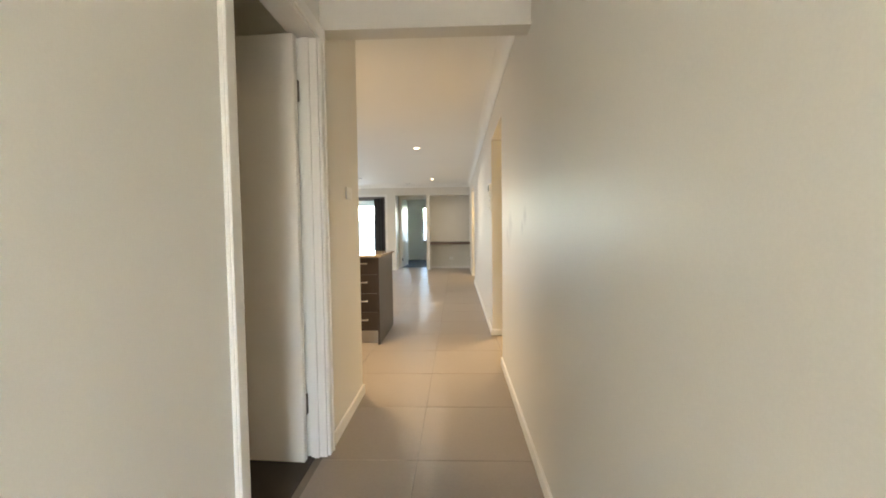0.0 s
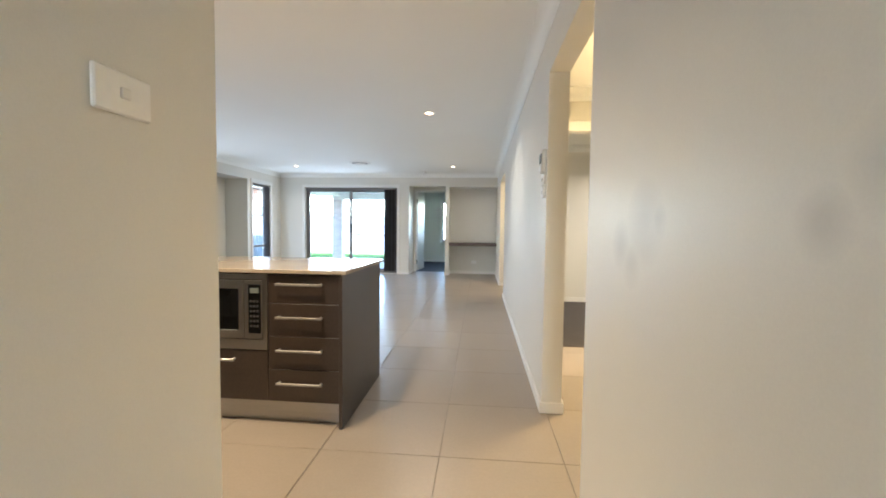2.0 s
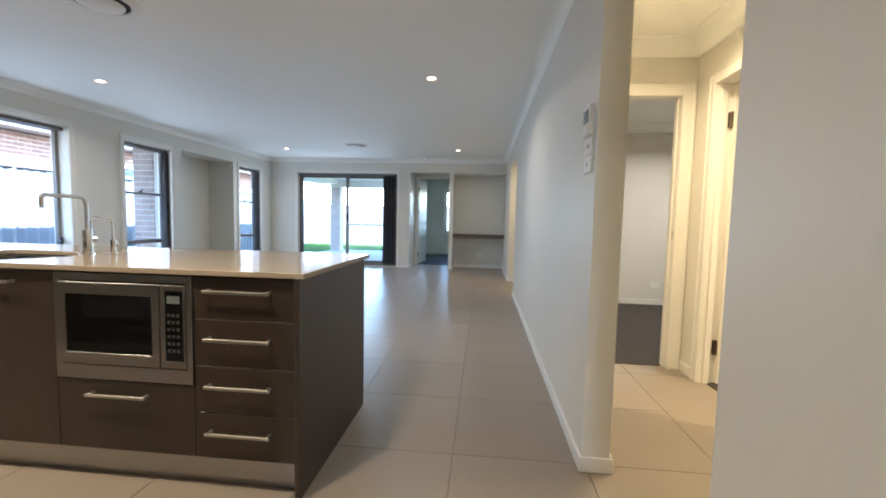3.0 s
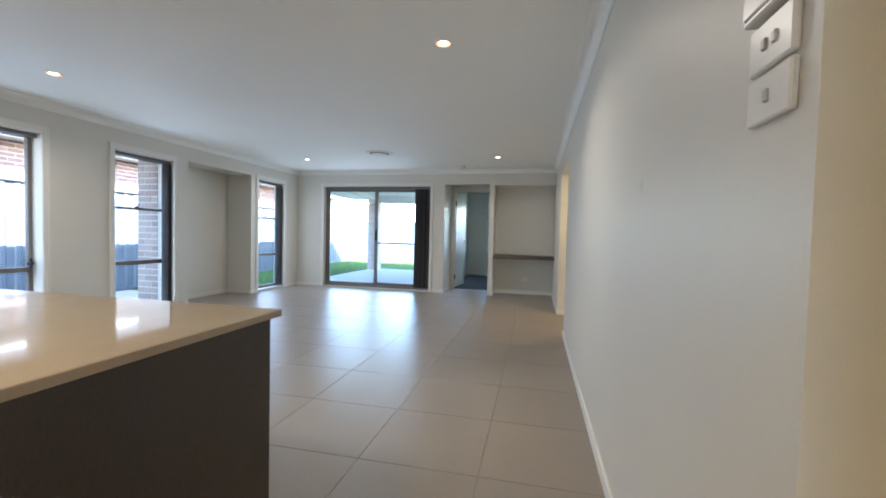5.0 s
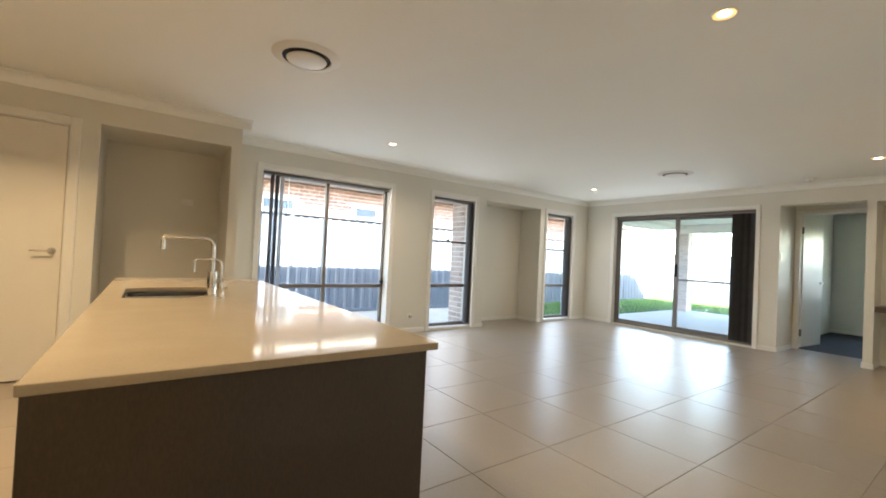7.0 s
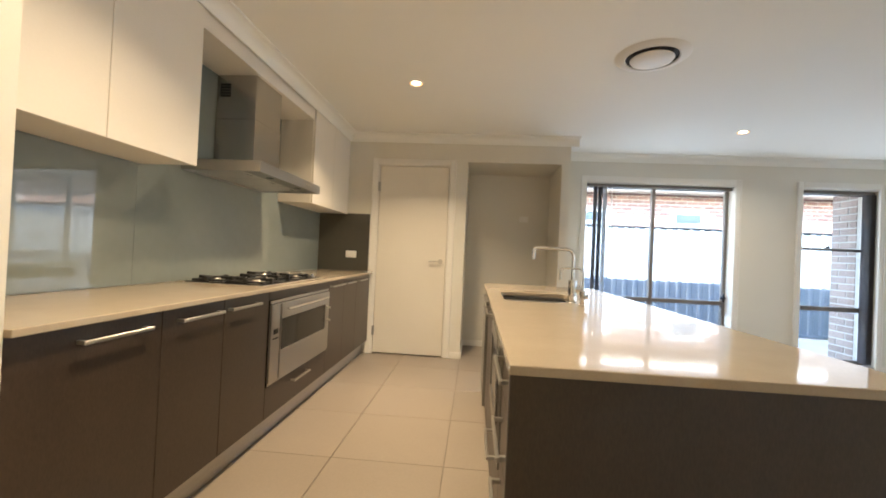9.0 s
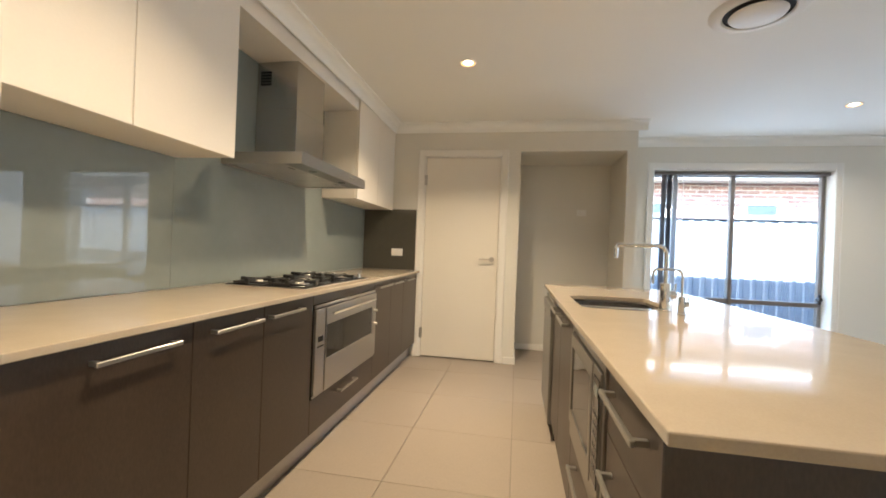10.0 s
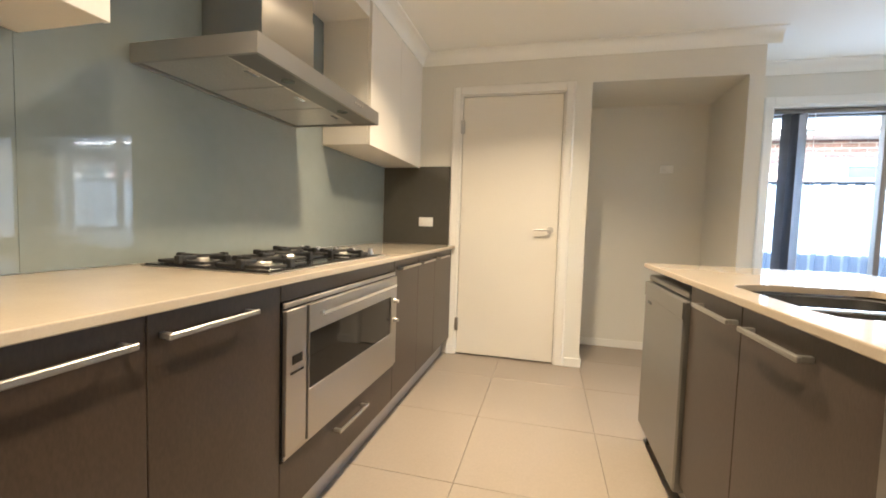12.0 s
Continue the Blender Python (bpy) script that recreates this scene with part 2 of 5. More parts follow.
def tube(bm, pts, r, n=14):
    """A bent pipe along points."""
    pts = [Vector(p) for p in pts]
    rings = []
    dirs = [(q - p).normalized() for p, q in zip(pts, pts[1:])]
    up = min((Vector((1, 0, 0)), Vector((0, 1, 0)), Vector((0, 0, 1))), key=lambda a: max(abs(a.dot(d)) for d in dirs))
    for i, p in enumerate(pts):
        d = (pts[min(i + 1, len(pts) - 1)] - pts[max(i - 1, 0)]).normalized()
        s = d.cross(up).normalized()
        u = s.cross(d).normalized()
        rings.append([bm.verts.new(p + r * (math.cos(2 * math.pi * k / n) * s + math.sin(2 * math.pi * k / n) * u)) for k in range(n)])
    for a, b in zip(rings, rings[1:]):
        for k in range(n):
            bm.faces.new((a[k], a[(k + 1) % n], b[(k + 1) % n], b[k]))
    bm.faces.new(rings[0][::-1])
    bm.faces.new(rings[-1])


def bend(p, c, q, steps=8):
    """Points of a rounded corner from p by c to q."""
    p, c, q = Vector(p), Vector(c), Vector(q)
    return [(1 - t) ** 2 * p + 2 * t * (1 - t) * c + t * t * q for t in (i / steps for i in range(steps + 1))]


def lathe(bm, prof, centre, n=32):
    """A turned shape from (radius, height) pairs, open at both ends unless the radius is 0."""
    cx, cy, cz = centre
    rings = []
    for r, h in prof:
        rings.append([bm.verts.new((cx + r * math.cos(2 * math.pi * k / n), cy + r * math.sin(2 * math.pi * k / n), cz + h)) for k in range(n)])
    for a, b in zip(rings, rings[1:]):
        for k in range(n):
            bm.faces.new((a[k], a[(k + 1) % n], b[(k + 1) % n], b[k]))
    bmesh.ops.remove_doubles(bm, verts=[v for r in rings for v in r], dist=1e-5)


def mesh_of(name, bm, material, smooth=False):
    bmesh.ops.recalc_face_normals(bm, faces=bm.faces)
    me = bpy.data.meshes.new(name)
    bm.to_mesh(me)
    bm.free()
    me.materials.append(material)
    if smooth:
        me.shade_smooth()
        me.set_sharp_from_angle(angle=radians(35))
    return me


def thing(name, at, label, category, group="", kind=""):
    """An empty at a thing's base, to hold its parts."""
    e = new(name)
    e.empty_display_size = 0.05
    e.matrix_world = Matrix.Translation(at)
    return tagged(e, label, category, group, kind)


def part(name, bm, material, parent, label="", smooth=False):
    """One mesh, in world places, under a thing or a part."""
    ob = new(name, mesh_of(name, bm, material, smooth))
    ob.parent = parent
    root, shift = parent, Vector((0, 0, 0))
    while root:
        shift += root.matrix_basis.translation
        root = root.parent
    if parent.parent:
        ob.matrix_parent_inverse = Matrix.Identity(4)
    else:
        ob.matrix_parent_inverse = Matrix.Translation(-shift)
    return tagged(ob, label) if label else ob


def box_part(name, dims, material, parent, label="", bevel=0.002):
    bm = bmesh.new()
    bx(bm, *dims, bevel=bevel)
    return part(name, bm, material, parent, label)


def solid(name, boxes, material, label="", category="", kind="structure", bevel=0.0):
    """A top-level mesh from boxes."""
    bm = bmesh.new()
    for d in boxes:
        bx(bm, *d, bevel=bevel)
    return tagged(new(name, mesh_of(name, bm, material)), label, category, "", kind)


def pierced(axis, lo, hi, a0, a1, z0, z1, holes=()):
    """Boxes of a wall between lo and hi in thickness, along the other axis from a0 to a1, left open at holes (from, to, sill, head)."""
    out = []

    def put(p, q, s, t):
        if q - p > 1e-4 and t - s > 1e-4:
            out.append((lo, hi, p, q, s, t) if axis == "y" else (p, q, lo, hi, s, t))
    pos = a0
    for p, q, s, t in sorted(holes):
        put(pos, p, z0, z1)
        put(p, q, z0, s)
        put(p, q, t, z1)
        pos = q
    put(pos, a1, z0, z1)
    return out


def wall(name, *args, label="beige painted plaster wall", **kw):
    return solid(name, pierced(*args, **kw), WALL, label, "wall")


# ---- the shell: walls, ceilings, floors ----
CH = 2.39          # ceiling
XR, XL = 0.415, -0.615
XW, XK = -4.85, -4.22
YB, YK = 11.42, 2.11
TOP = 2.46

wall("wall_hall_east", "y", XR, XR + 0.12, -2.2, YB + 0.45, 0, TOP, holes=[(3.31, 4.28, 0, 2.055), (8.52, 9.90, 0, 2.055)]).data.materials[0] = WALL_MARKED
wall("wall_hall_west", "y", XL - 0.115, XL, -2.2, 2.715, 0, TOP, holes=[(1.16, 1.95, 0, 2.07)])
wall("wall_kitchen_back", "x", YK - 0.12, YK - 0.012, XK - 0.8, XL - 0.115, 0, TOP)
wall("wall_pantry", "y", XK - 0.11, XK, YK - 0.12, 4.80, 0, TOP, holes=[(2.74, 3.545, 0, 2.07), (3.72, 4.71, 0, 2.115)])
wall("wall_recess", "y", -5.0, -4.90, 1.99, 4.715, 0, TOP)
solid("wall_recess_cheek", [(-4.90, XK - 0.11, 3.62, 3.72, 0, TOP), (-4.90, XK - 0.11, 4.71, 4.80, 0, TOP), (-5.07, -4.90, 4.715, 4.80, 0, TOP), (-4.90, XK - 0.11, 3.72, 4.71, 2.115, TOP)], WALL, "beige painted fridge recess cheek", "wall")
wall("wall_west", "y", XW - 0.22, XW, 4.80, YB, -0.15, TOP,
     holes=[(5.13, 6.84, 0.03, 2.07), (7.565, 8.405, 0.03, 2.07), (8.64, 9.985, -0.15, 2.105), (10.16, 10.96, 0.03, 2.07)])
wall("wall_rear", "x", YB, YB + 0.2, XW - 0.22, XR, -0.15, TOP, holes=[(-4.235, -1.955, 0.02, 2.075), (-1.67, -0.80, -0.15, 2.105), (-0.71, XR, -0.15, 2.09)])
solid("wall_alcove", [(-5.42, -5.34, 8.56, 10.06, 0, TOP), (-5.34, -5.07, 8.56, 8.64, 0, TOP), (-5.34, -5.07, 9.985, 10.06, 0, TOP), (-5.34, -5.07, 8.64, 9.985, 2.105, TOP)], WALL, "beige painted alcove walls", "wall")
solid("wall_nook", [(-0.80, XR + 0.12, 11.87, 11.97, 0, TOP), (-0.80, -0.71, YB + 0.2, 11.87, 0, TOP), (-0.71, XR, YB + 0.2, 11.87, 2.09, TOP)], WALL, "beige painted study nook walls", "wall")
solid("wall_bedroom_lobby", [(-1.78, -1.67, YB + 0.2, 12.13, 0, TOP), (-0.80, -0.70, 11.97, 12.13, 0, TOP), (-1.67, -0.80, YB + 0.2, 12.13, 2.30, TOP)], WALL, "beige painted lobby walls", "wall")
wall("wall_bedroom_front", "x", 12.13, 12.23, -1.92, 1.6, 0, TOP, holes=[(-1.62, -0.84, 0, 2.05)])
wall("wall_bedroom_rear", "x", 15.2, 15.4, -1.92, 1.6, 0, TOP, holes=[(-1.22, 0.3, 0.70, 1.96)])
wall("wall_bedroom_west", "y", -1.92, -1.82, 12.23, 15.2, 0, TOP)
wall("wall_bedroom_east", "y", 1.5, 1.6, 12.23, 15.2, 0, TOP)
# lobby on the east side, with its two doorways
wall("wall_lobby_east", "y", 1.47, 1.58, 2.4, 5.69, 0, TOP, holes=[(4.64, 5.45, 0, 2.05)])
wall("wall_lobby_north", "x", 5.69, 5.80, XR + 0.12, 3.9, 0, TOP, holes=[(0.60, 1.385, 0, 2.05)])
wall("wall_lobby_south", "x", 2.4, 2.5, XR + 0.12, 1.58, 0, TOP)
wall("wall_carpet_room_rear", "x", 8.24, 8.34, XR + 0.12, 4.0, 0, TOP)
wall("wall_carpet_room_east", "y", 3.9, 4.0, 2.4, 8.24, 0, TOP)
wall("wall_side_room_south", "x", 2.4, 2.5, 1.58, 3.9, 0, TOP)
solid("wall_corridor", [(1.7, 1.8, 8.34, 10.1, 0, TOP), (XR + 0.12, 1.7, 9.98, 10.08, 0, TOP)], WALL, "beige painted corridor walls", "wall")
# front room to the west of the hall, and an assumed entrance behind
solid("wall_front_room", [(-3.2, -3.1, -2.2, YK - 0.12, 0, TOP), (-3.1, XL - 0.115, -2.3, -2.2, 0, TOP)], WALL, "beige painted front room walls", "wall")
# The opening is unseen, added to let daylight into the hall.
wall("wall_entrance", "x", -2.3, -2.2, XL - 0.115, XR + 0.12, 0, TOP, holes=[(-0.05, 0.36, 0.05, 2.10)])
solid("wall_hall_beam", [(XL, XR, 1.99, 2.10, 2.115, TOP)], WALL, "painted square-set beam across the hallway", "wall")

bm = bmesh.new()
bx(bm, -5.42, 4.0, -2.3, 12.23, CH, CH + 0.05)
bx(bm, -1.92, 1.6, 12.23, 15.4, CH, CH + 0.05)
tagged(new("ceiling", mesh_of("ceiling", bm, CEIL)), "flat white painted plasterboard ceiling", "ceiling", "", "structure")
solid("roof", [(-6.0, 4.6, -3.0, 11.7, CH + 0.10, CH + 0.16), (-6.0, 2.0, 11.7, 17.1, CH + 0.02, CH + 0.10)], ROOFT, "dark roof over the house and alfresco", "roof")
solid("floor", [(-5.42, 4.0, -2.3, 12.23, -0.15, -0.006)], GROUT, "grey grout bed under the floor tiles", "floor")
solid("floor_carpet_room", [(XR + 0.12, 3.9, 5.745, 8.24, -0.006, 0.006), (1.53, 3.9, 2.5, 5.745, -0.006, 0.006)], CARPET, "dark brown cut-pile carpet", "carpet")
solid("floor_front_room", [(-3.1, XL - 0.06, -2.2, YK - 0.12, -0.006, 0.006)], CARPET, "dark brown cut-pile carpet", "carpet")
solid("floor_bedroom", [(-1.82, 1.5, 12.18, 15.2, -0.15, 0.006)], CARPETB, "charcoal blue bedroom carpet", "carpet")


def cornice(name, runs, reach=1.0):
    """A coved cornice; each run: axis, wall face, room side, from, to."""
    bm = bmesh.new()
    prof = [(0.0, -0.085), (0.008, -0.085), (0.012, -0.072)]
    prof += [(0.012 + 0.062 * (1 - math.cos(a)), -0.072 + 0.062 * math.sin(a)) for a in (radians(15 * i) for i in range(1, 7))]
    prof += [(0.086, -0.010), (0.086, 0.0), (0.0, 0.0)]
    for axis, face, side, p, q in runs:
        ends = []
        for s in (p, q):
            ends.append([bm.verts.new((face + side * a * reach, s, CH + b) if axis == "y" else (s, face + side * a * reach, CH + b)) for a, b in prof])
        k = len(prof)
        for i in range(k):
            bm.faces.new((ends[0][i], ends[0][(i + 1) % k], ends[1][(i + 1) % k], ends[1][i]))
        bm.faces.new(ends[0])
        bm.faces.new(ends[1][::-1])
    return tagged(new(name, mesh_of(name, bm, CEIL, True)), "white coved plaster cornice", "cornice", "", "structure")


cornice("trim_cornice_living", [("y", XR, -1, 2.105, YB), ("x", YB, -1, XW, XR), ("y", XW, 1, 4.80, YB), ("x", 4.80, 1, XW, XK),
                                ("y", XK, 1, 2.42, 4.80 + 0.08), ("x", 2.42, 1, XK, XL - 0.0), ("y", XL, 1, 2.105, 2.5)])
cornice("trim_cornice_lobby", [("y", 1.47, -1, 2.5, 5.69), ("x", 5.69, -1, XR + 0.12, 1.47), ("y", XR + 0.12, 1, 2.5, 5.69), ("x", 8.24, -1, XR + 0.12, 3.9)], 1.9)


def skirting(name, runs, h=0.068):
    """Skirting boards with a rounded top; each run: axis, wall face, room side, from, to."""
    bm = bmesh.new()
    for axis, face, side, p, q in runs:
        a, b = sorted((face, face + side * 0.013))
        if axis == "y":
            bx(bm, a, b, p, q, 0, h, bevel=0.003)
        else:
            bx(bm, p, q, a, b, 0, h, bevel=0.003)
    return tagged(new(name, mesh_of(name, bm, TRIM)), "cream gloss painted timber skirting", "skirting", "", "structure")


skirting("baseboard_hall", [("y", XR, -1, -2.2, 3.31), ("y", XL, 1, -2.2, 1.09), ("y", XL, 1, 2.02, 2.715), ("x", 2.715, 1, XL - 0.115, XL + 0.013), ("x", 3.31, 1, XR - 0.013, XR + 0.12)])
skirting("baseboard_living", [("y", XR, -1, 4.28, 8.52), ("x", 4.28, -1, XR - 0.013, XR + 0.133), ("y", XR, -1, 9.90, 11.857), ("x", 9.90, -1, XR - 0.013, XR + 0.12),
                              ("x", 8.52, 1, XR - 0.013, XR + 0.12),
                              ("x", YB, -1, XW, -4.30), ("x", YB, -1, -1.89, -1.67), ("x", YB, -1, -0.80, -0.71), ("y", -0.71, 1, YB - 0.013, 11.857), ("x", 11.87, -1, -0.71, XR - 0.013),
                              ("y", -1.67, 1, YB - 0.013, 12.06), ("y", -0.80, -1, YB - 0.013, 12.06),
                              ("y", XW, 1, 4.80, 5.065), ("y", XW, 1, 6.905, 7.50), ("y", XW, 1, 8.47, 8.64), ("y", XW, 1, 9.985, 10.095), ("y", XW, 1, 11.025, YB),
                              ("y", -5.34, 1, 8.64, 9.985), ("x", 8.64, 1, -5.34, XW + 0.013), ("x", 9.985, -1, -5.34, XW + 0.013),
                              ("y", XK, 1, 3.61, 3.72), ("y", XK, 1, 4.71, 4.80), ("x", 4.80, 1, XW, XK + 0.013), ("y", -4.90, 1, 3.72, 4.71), ("x", 3.72, 1, -4.90, XK + 0.013), ("x", 4.71, -1, -4.90, XK + 0.013)])
skirting("baseboard_rooms", [("x", 8.24, -1, XR + 0.12, 3.9), ("y", XR + 0.12, 1, 4.28, 5.69), ("y", 1.47, -1, 2.5, 4.575), ("y", 1.47, -1, 5.52, 5.69), ("y", XR + 0.12, 1, 5.80, 8.24), ("y", -1.82, 1, 12.23, 15.2), ("x", 15.2, -1, -1.82, 1.5)], 0.075)


def architrave(name, parent, axis, face, side, p, q, head, foot=0.0, w=0.066, d=0.016):
    """Moulded casing round an opening on one wall face: two legs and a head."""
    a, b = sorted((face, face + side * d))
    a2, b2 = sorted((face, face + side * (d + 0.005)))
    for nm, u0, u1, z0, z1 in (("casing", p - w, p, foot, head + w), ("casing", q, q + w, foot, head + w), ("casing_head", p, q, head, head + w)):
        bm = bmesh.new()
        if axis == "y":
            bx(bm, a, b, u0, u1, z0, z1, bevel=0.004)
        else:
            bx(bm, u0, u1, a, b, z0, z1, bevel=0.004)
        if nm == "casing":
            o0, o1 = (u0 + 0.003, u0 + 0.020) if u0 < p else (u1 - 0.020, u1 - 0.003)
            if axis == "y":
                bx(bm, a2, b2, o0, o1, z0, z1 - 0.002, bevel=0.003)
            else:
                bx(bm, o0, o1, a2, b2, z0, z1 - 0.002, bevel=0.003)
        part(nm, bm, TRIM, parent)


def lever(parent, x, y, z, nx, ny, tx, ty):
    """A lever handle on a round rose; n: out of the door, t: along the lever."""
    h = bmesh.new()
    o, n, t = Vector((x, y, z)), Vector((nx, ny, 0)), Vector((tx, ty, 0))
    cyl(h, o, o + n * 0.009, 0.026, 0.025, 24)
    cyl(h, o + n * 0.009, o + n * 0.046, 0.009)
    tube(h, bend(o + n * 0.044, o + n * 0.052 + t * 0.006, o + n * 0.052 + t * 0.03, 5) + [o + n * 0.052 + t * 0.12], 0.0065)
    part("lever_handle", h, NICKEL, parent, "satin nickel lever handle", True)


def ring(bm, outer, inner, y0, y1):
    """A flat frame facing along y, between two rectangles (x0, x1, z0, z1)."""
    rows = []
    for y in (y0, y1):
        for x0, x1, z0, z1 in (outer, inner):
            rows.append([bm.verts.new((x, y, z)) for x, z in ((x0, z0), (x1, z0), (x1, z1), (x0, z1))])
    for p, q in ((0, 1), (1, 3), (3, 2), (2, 0)):
        for k in range(4):
            bm.faces.new((rows[p][k - 1], rows[p][k], rows[q][k], rows[q][k - 1]))
    bmesh.ops.recalc_face_normals(bm, faces=bm.faces)
    bmesh.ops.bevel(bm, geom=[e for e in bm.edges if e.calc_face_angle(0) > 1.0], offset=0.0012, segments=1, affect="EDGES")


def hinge(parent, x, y, z, material=None):
    h = bmesh.new()
    bx(h, x - 0.014, x + 0.014, y - 0.014, y + 0.014, z - 0.05, z + 0.05, bevel=0.002)
    cyl(h, (x, y, z - 0.052), (x, y, z + 0.052), 0.008)
    part("hinge", h, material or HINGE, parent, "nickel butt hinge")


# ---- doors ----
def swung(bm, hx, hy, length, thick, z0, z1, deg):
    """A door leaf hinged at (hx, hy), turned deg from +x, its thickness to the left of its length."""
    v0 = set(bm.verts)
    bx(bm, 0, length, 0, thick, z0, z1, bevel=0.003)
    bmesh.ops.transform(bm, matrix=Matrix.Translation((hx, hy, 0)) @ Matrix.Rotation(radians(deg), 4, "Z"), verts=[v for v in bm.verts if v not in v0])


pantry = thing("door_1", (XK, 3.14, 0), "closed cream painted flush pantry door in a moulded frame", "door", "", "structure")
box_part("door_leaf", (XK - 0.042, XK - 0.006, 2.766, 3.523, 0.012, 2.05), DOORP, pantry, bevel=0.003)
for d in ((XK - 0.105, XK + 0.001, 2.741, 2.762, 0, 2.069), (XK - 0.105, XK + 0.001, 3.527, 3.544, 0, 2.069), (XK - 0.105, XK + 0.001, 2.762, 3.527, 2.054, 2.069)):
    box_part("jamb", d, TRIM, pantry, bevel=0.001)
architrave("casing", pantry, "y", XK, 1, 2.748, 3.538, 2.062)
lever(pantry, XK - 0.006, 3.465, 1.03, 1, 0, 0, -1)
for z in (0.25, 1.82):
    hinge(pantry, XK - 0.004, 2.764, z, NICKEL)

front = thing("door_2", (XL, 1.55, 0), "open cream painted flush door to the front room", "door", "", "structure")
bm = bmesh.new()
swung(bm, XL - 0.082, 1.892, 0.755, 0.036, 0.014, 2.045, 176)
part("door_leaf", bm, DOORP, front)
for d in ((XL - 0.116, XL + 0.001, 1.161, 1.18, 0, 2.069), (XL - 0.116, XL + 0.001, 1.931, 1.949, 0, 2.069), (XL - 0.116, XL + 0.001, 1.18, 1.931, 2.052, 2.069)):
    box_part("jamb", d, TRIM, front, bevel=0.001)
box_part("door_stop", (XL - 0.075, XL - 0.035, 1.919, 1.931, 0, 2.052), TRIM, front)
architrave("casing", front, "y", XL, 1, 1.168, 1.943, 2.06)
for z in (0.28, 1.80):
    hinge(front, XL - 0.098, 1.908, z)

bed = thing("door_3", (-1.23, 12.13, 0), "half-open white flush bedroom door with dark lever", "door", "", "structure")
bm = bmesh.new()
swung(bm, -1.585, 12.22, 0.74, 0.036, 0.02, 2.03, 84)
part("door_leaf", bm, DOORP, bed)
architrave("casing", bed, "x", 12.13, -1, -1.60, -0.86, 2.035, w=0.06)
for d in ((-1.619, -1.60, 12.13, 12.229, 0, 2.049), (-0.86, -0.841, 12.13, 12.229, 0, 2.049), (-1.60, -0.86, 12.13, 12.229, 2.035, 2.049)):
    box_part("jamb", d, TRIM, bed, bevel=0.001)
lever(bed, -1.515, 12.88, 1.0, 1, -0.1, -0.1, -1)
for z in (0.24, 1.80):
    hinge(bed, -1.592, 12.205, z)

lob = thing("door_4", (0.99, 5.69, 0), "open doorway with cream moulded frame to a carpeted room", "doorway", "", "structure")
architrave("casing", lob, "x", 5.69, -1, 0.618, 1.368, 2.034, w=0.09)
for d in ((0.601, 0.618, 5.689, 5.801, 0, 2.049), (1.368, 1.384, 5.689, 5.801, 0, 2.049), (0.618, 1.368, 5.689, 5.801, 2.034, 2.049)):
    box_part("jamb", d, TRIM, lob, bevel=0.001)
box_part("door_stop", (1.356, 1.368, 5.73, 5.765, 0, 2.034), TRIM, lob)
box_part("strike_plate", (1.366, 1.369, 5.70, 5.725, 0.99, 1.05), NICKEL, lob)

side = thing("door_5", (1.47, 5.05, 0), "open cream flush door swung back into a side room", "door", "", "structure")
bm = bmesh.new()
swung(bm, 1.572, 5.395, 0.76, 0.036, 0.014, 2.03, 2)
part("door_leaf", bm, DOORP, side)
architrave("casing", side, "y", 1.47, -1, 4.658, 5.432, 2.036)
for d in ((1.469, 1.581, 4.641, 4.658, 0, 2.049), (1.469, 1.581, 5.432, 5.449, 0, 2.049), (1.469, 1.581, 4.658, 5.432, 2.036, 2.049)):
    box_part("jamb", d, TRIM, side, bevel=0.001)
box_part("door_stop", (1.50, 1.54, 5.42, 5.432, 0, 2.036), TRIM, side)
for z in (0.26, 1.80):
    hinge(side, 1.565, 5.42, z)


# ---- windows ----
def vertical_blind(name, axis, face, p, q, n, z0, z1, tilt, label, rail=None, backing=()):
    """A vertical blind: a head rail and hanging slats bunched between p and q."""
    t = thing(name, (face, p, z0) if axis == "y" else (p, face, z0), label, "blind", "vertical blinds")
    r0, r1 = rail or (p, q)
    if axis == "y":
        box_part("head_rail", (face - 0.03, face + 0.02, r0, r1, z1, z1 + 0.035), ALU, t)
    else:
        box_part("head_rail", (r0, r1, face - 0.02, face + 0.03, z1, z1 + 0.035), ALU, t)
    for i in range(n):
        c = p + (i + 0.5) * (q - p) / n
        b = bmesh.new()
        w = 0.089
        rows = []
        for k in range(5):
            s = (k - 2) / 4 * w
            bow = 0.006 * (1 - (k - 2) ** 2 / 4)
            u, v = s * math.cos(radians(tilt)) - bow * math.sin(radians(tilt)), s * math.sin(radians(tilt)) + bow * math.cos(radians(tilt))
            co = (face + v, c + u) if axis == "y" else (c + u, face + v)
            rows.append((b.verts.new((*co, z0)), b.verts.new((*co, z1))))
        for e, f in zip(rows, rows[1:]):
            b.faces.new((e[0], f[0], f[1], e[1]))
        bmesh.ops.solidify(b, geom=b.faces[:], thickness=0.0012)
        part("slat", b, BLINDB if i in backing else BLIND, t, "pale back of a slat" if i in backing else "")
    return t


def frame_bars(parent, axis, face, bars, material=ALU, name="frame_bar", d=0.05):
    """Aluminium bars (from, to, low, high) with a small step, in the plane of a wall."""
    for p, q, z0, z1 in bars:
        b = bmesh.new()
        if axis == "y":
            bx(b, face - d / 2, face + d / 2, p, q, z0, z1, bevel=0.003)
        else:
            bx(b, p, q, face - d / 2, face + d / 2, z0, z1, bevel=0.003)
        part(name, b, material, parent)


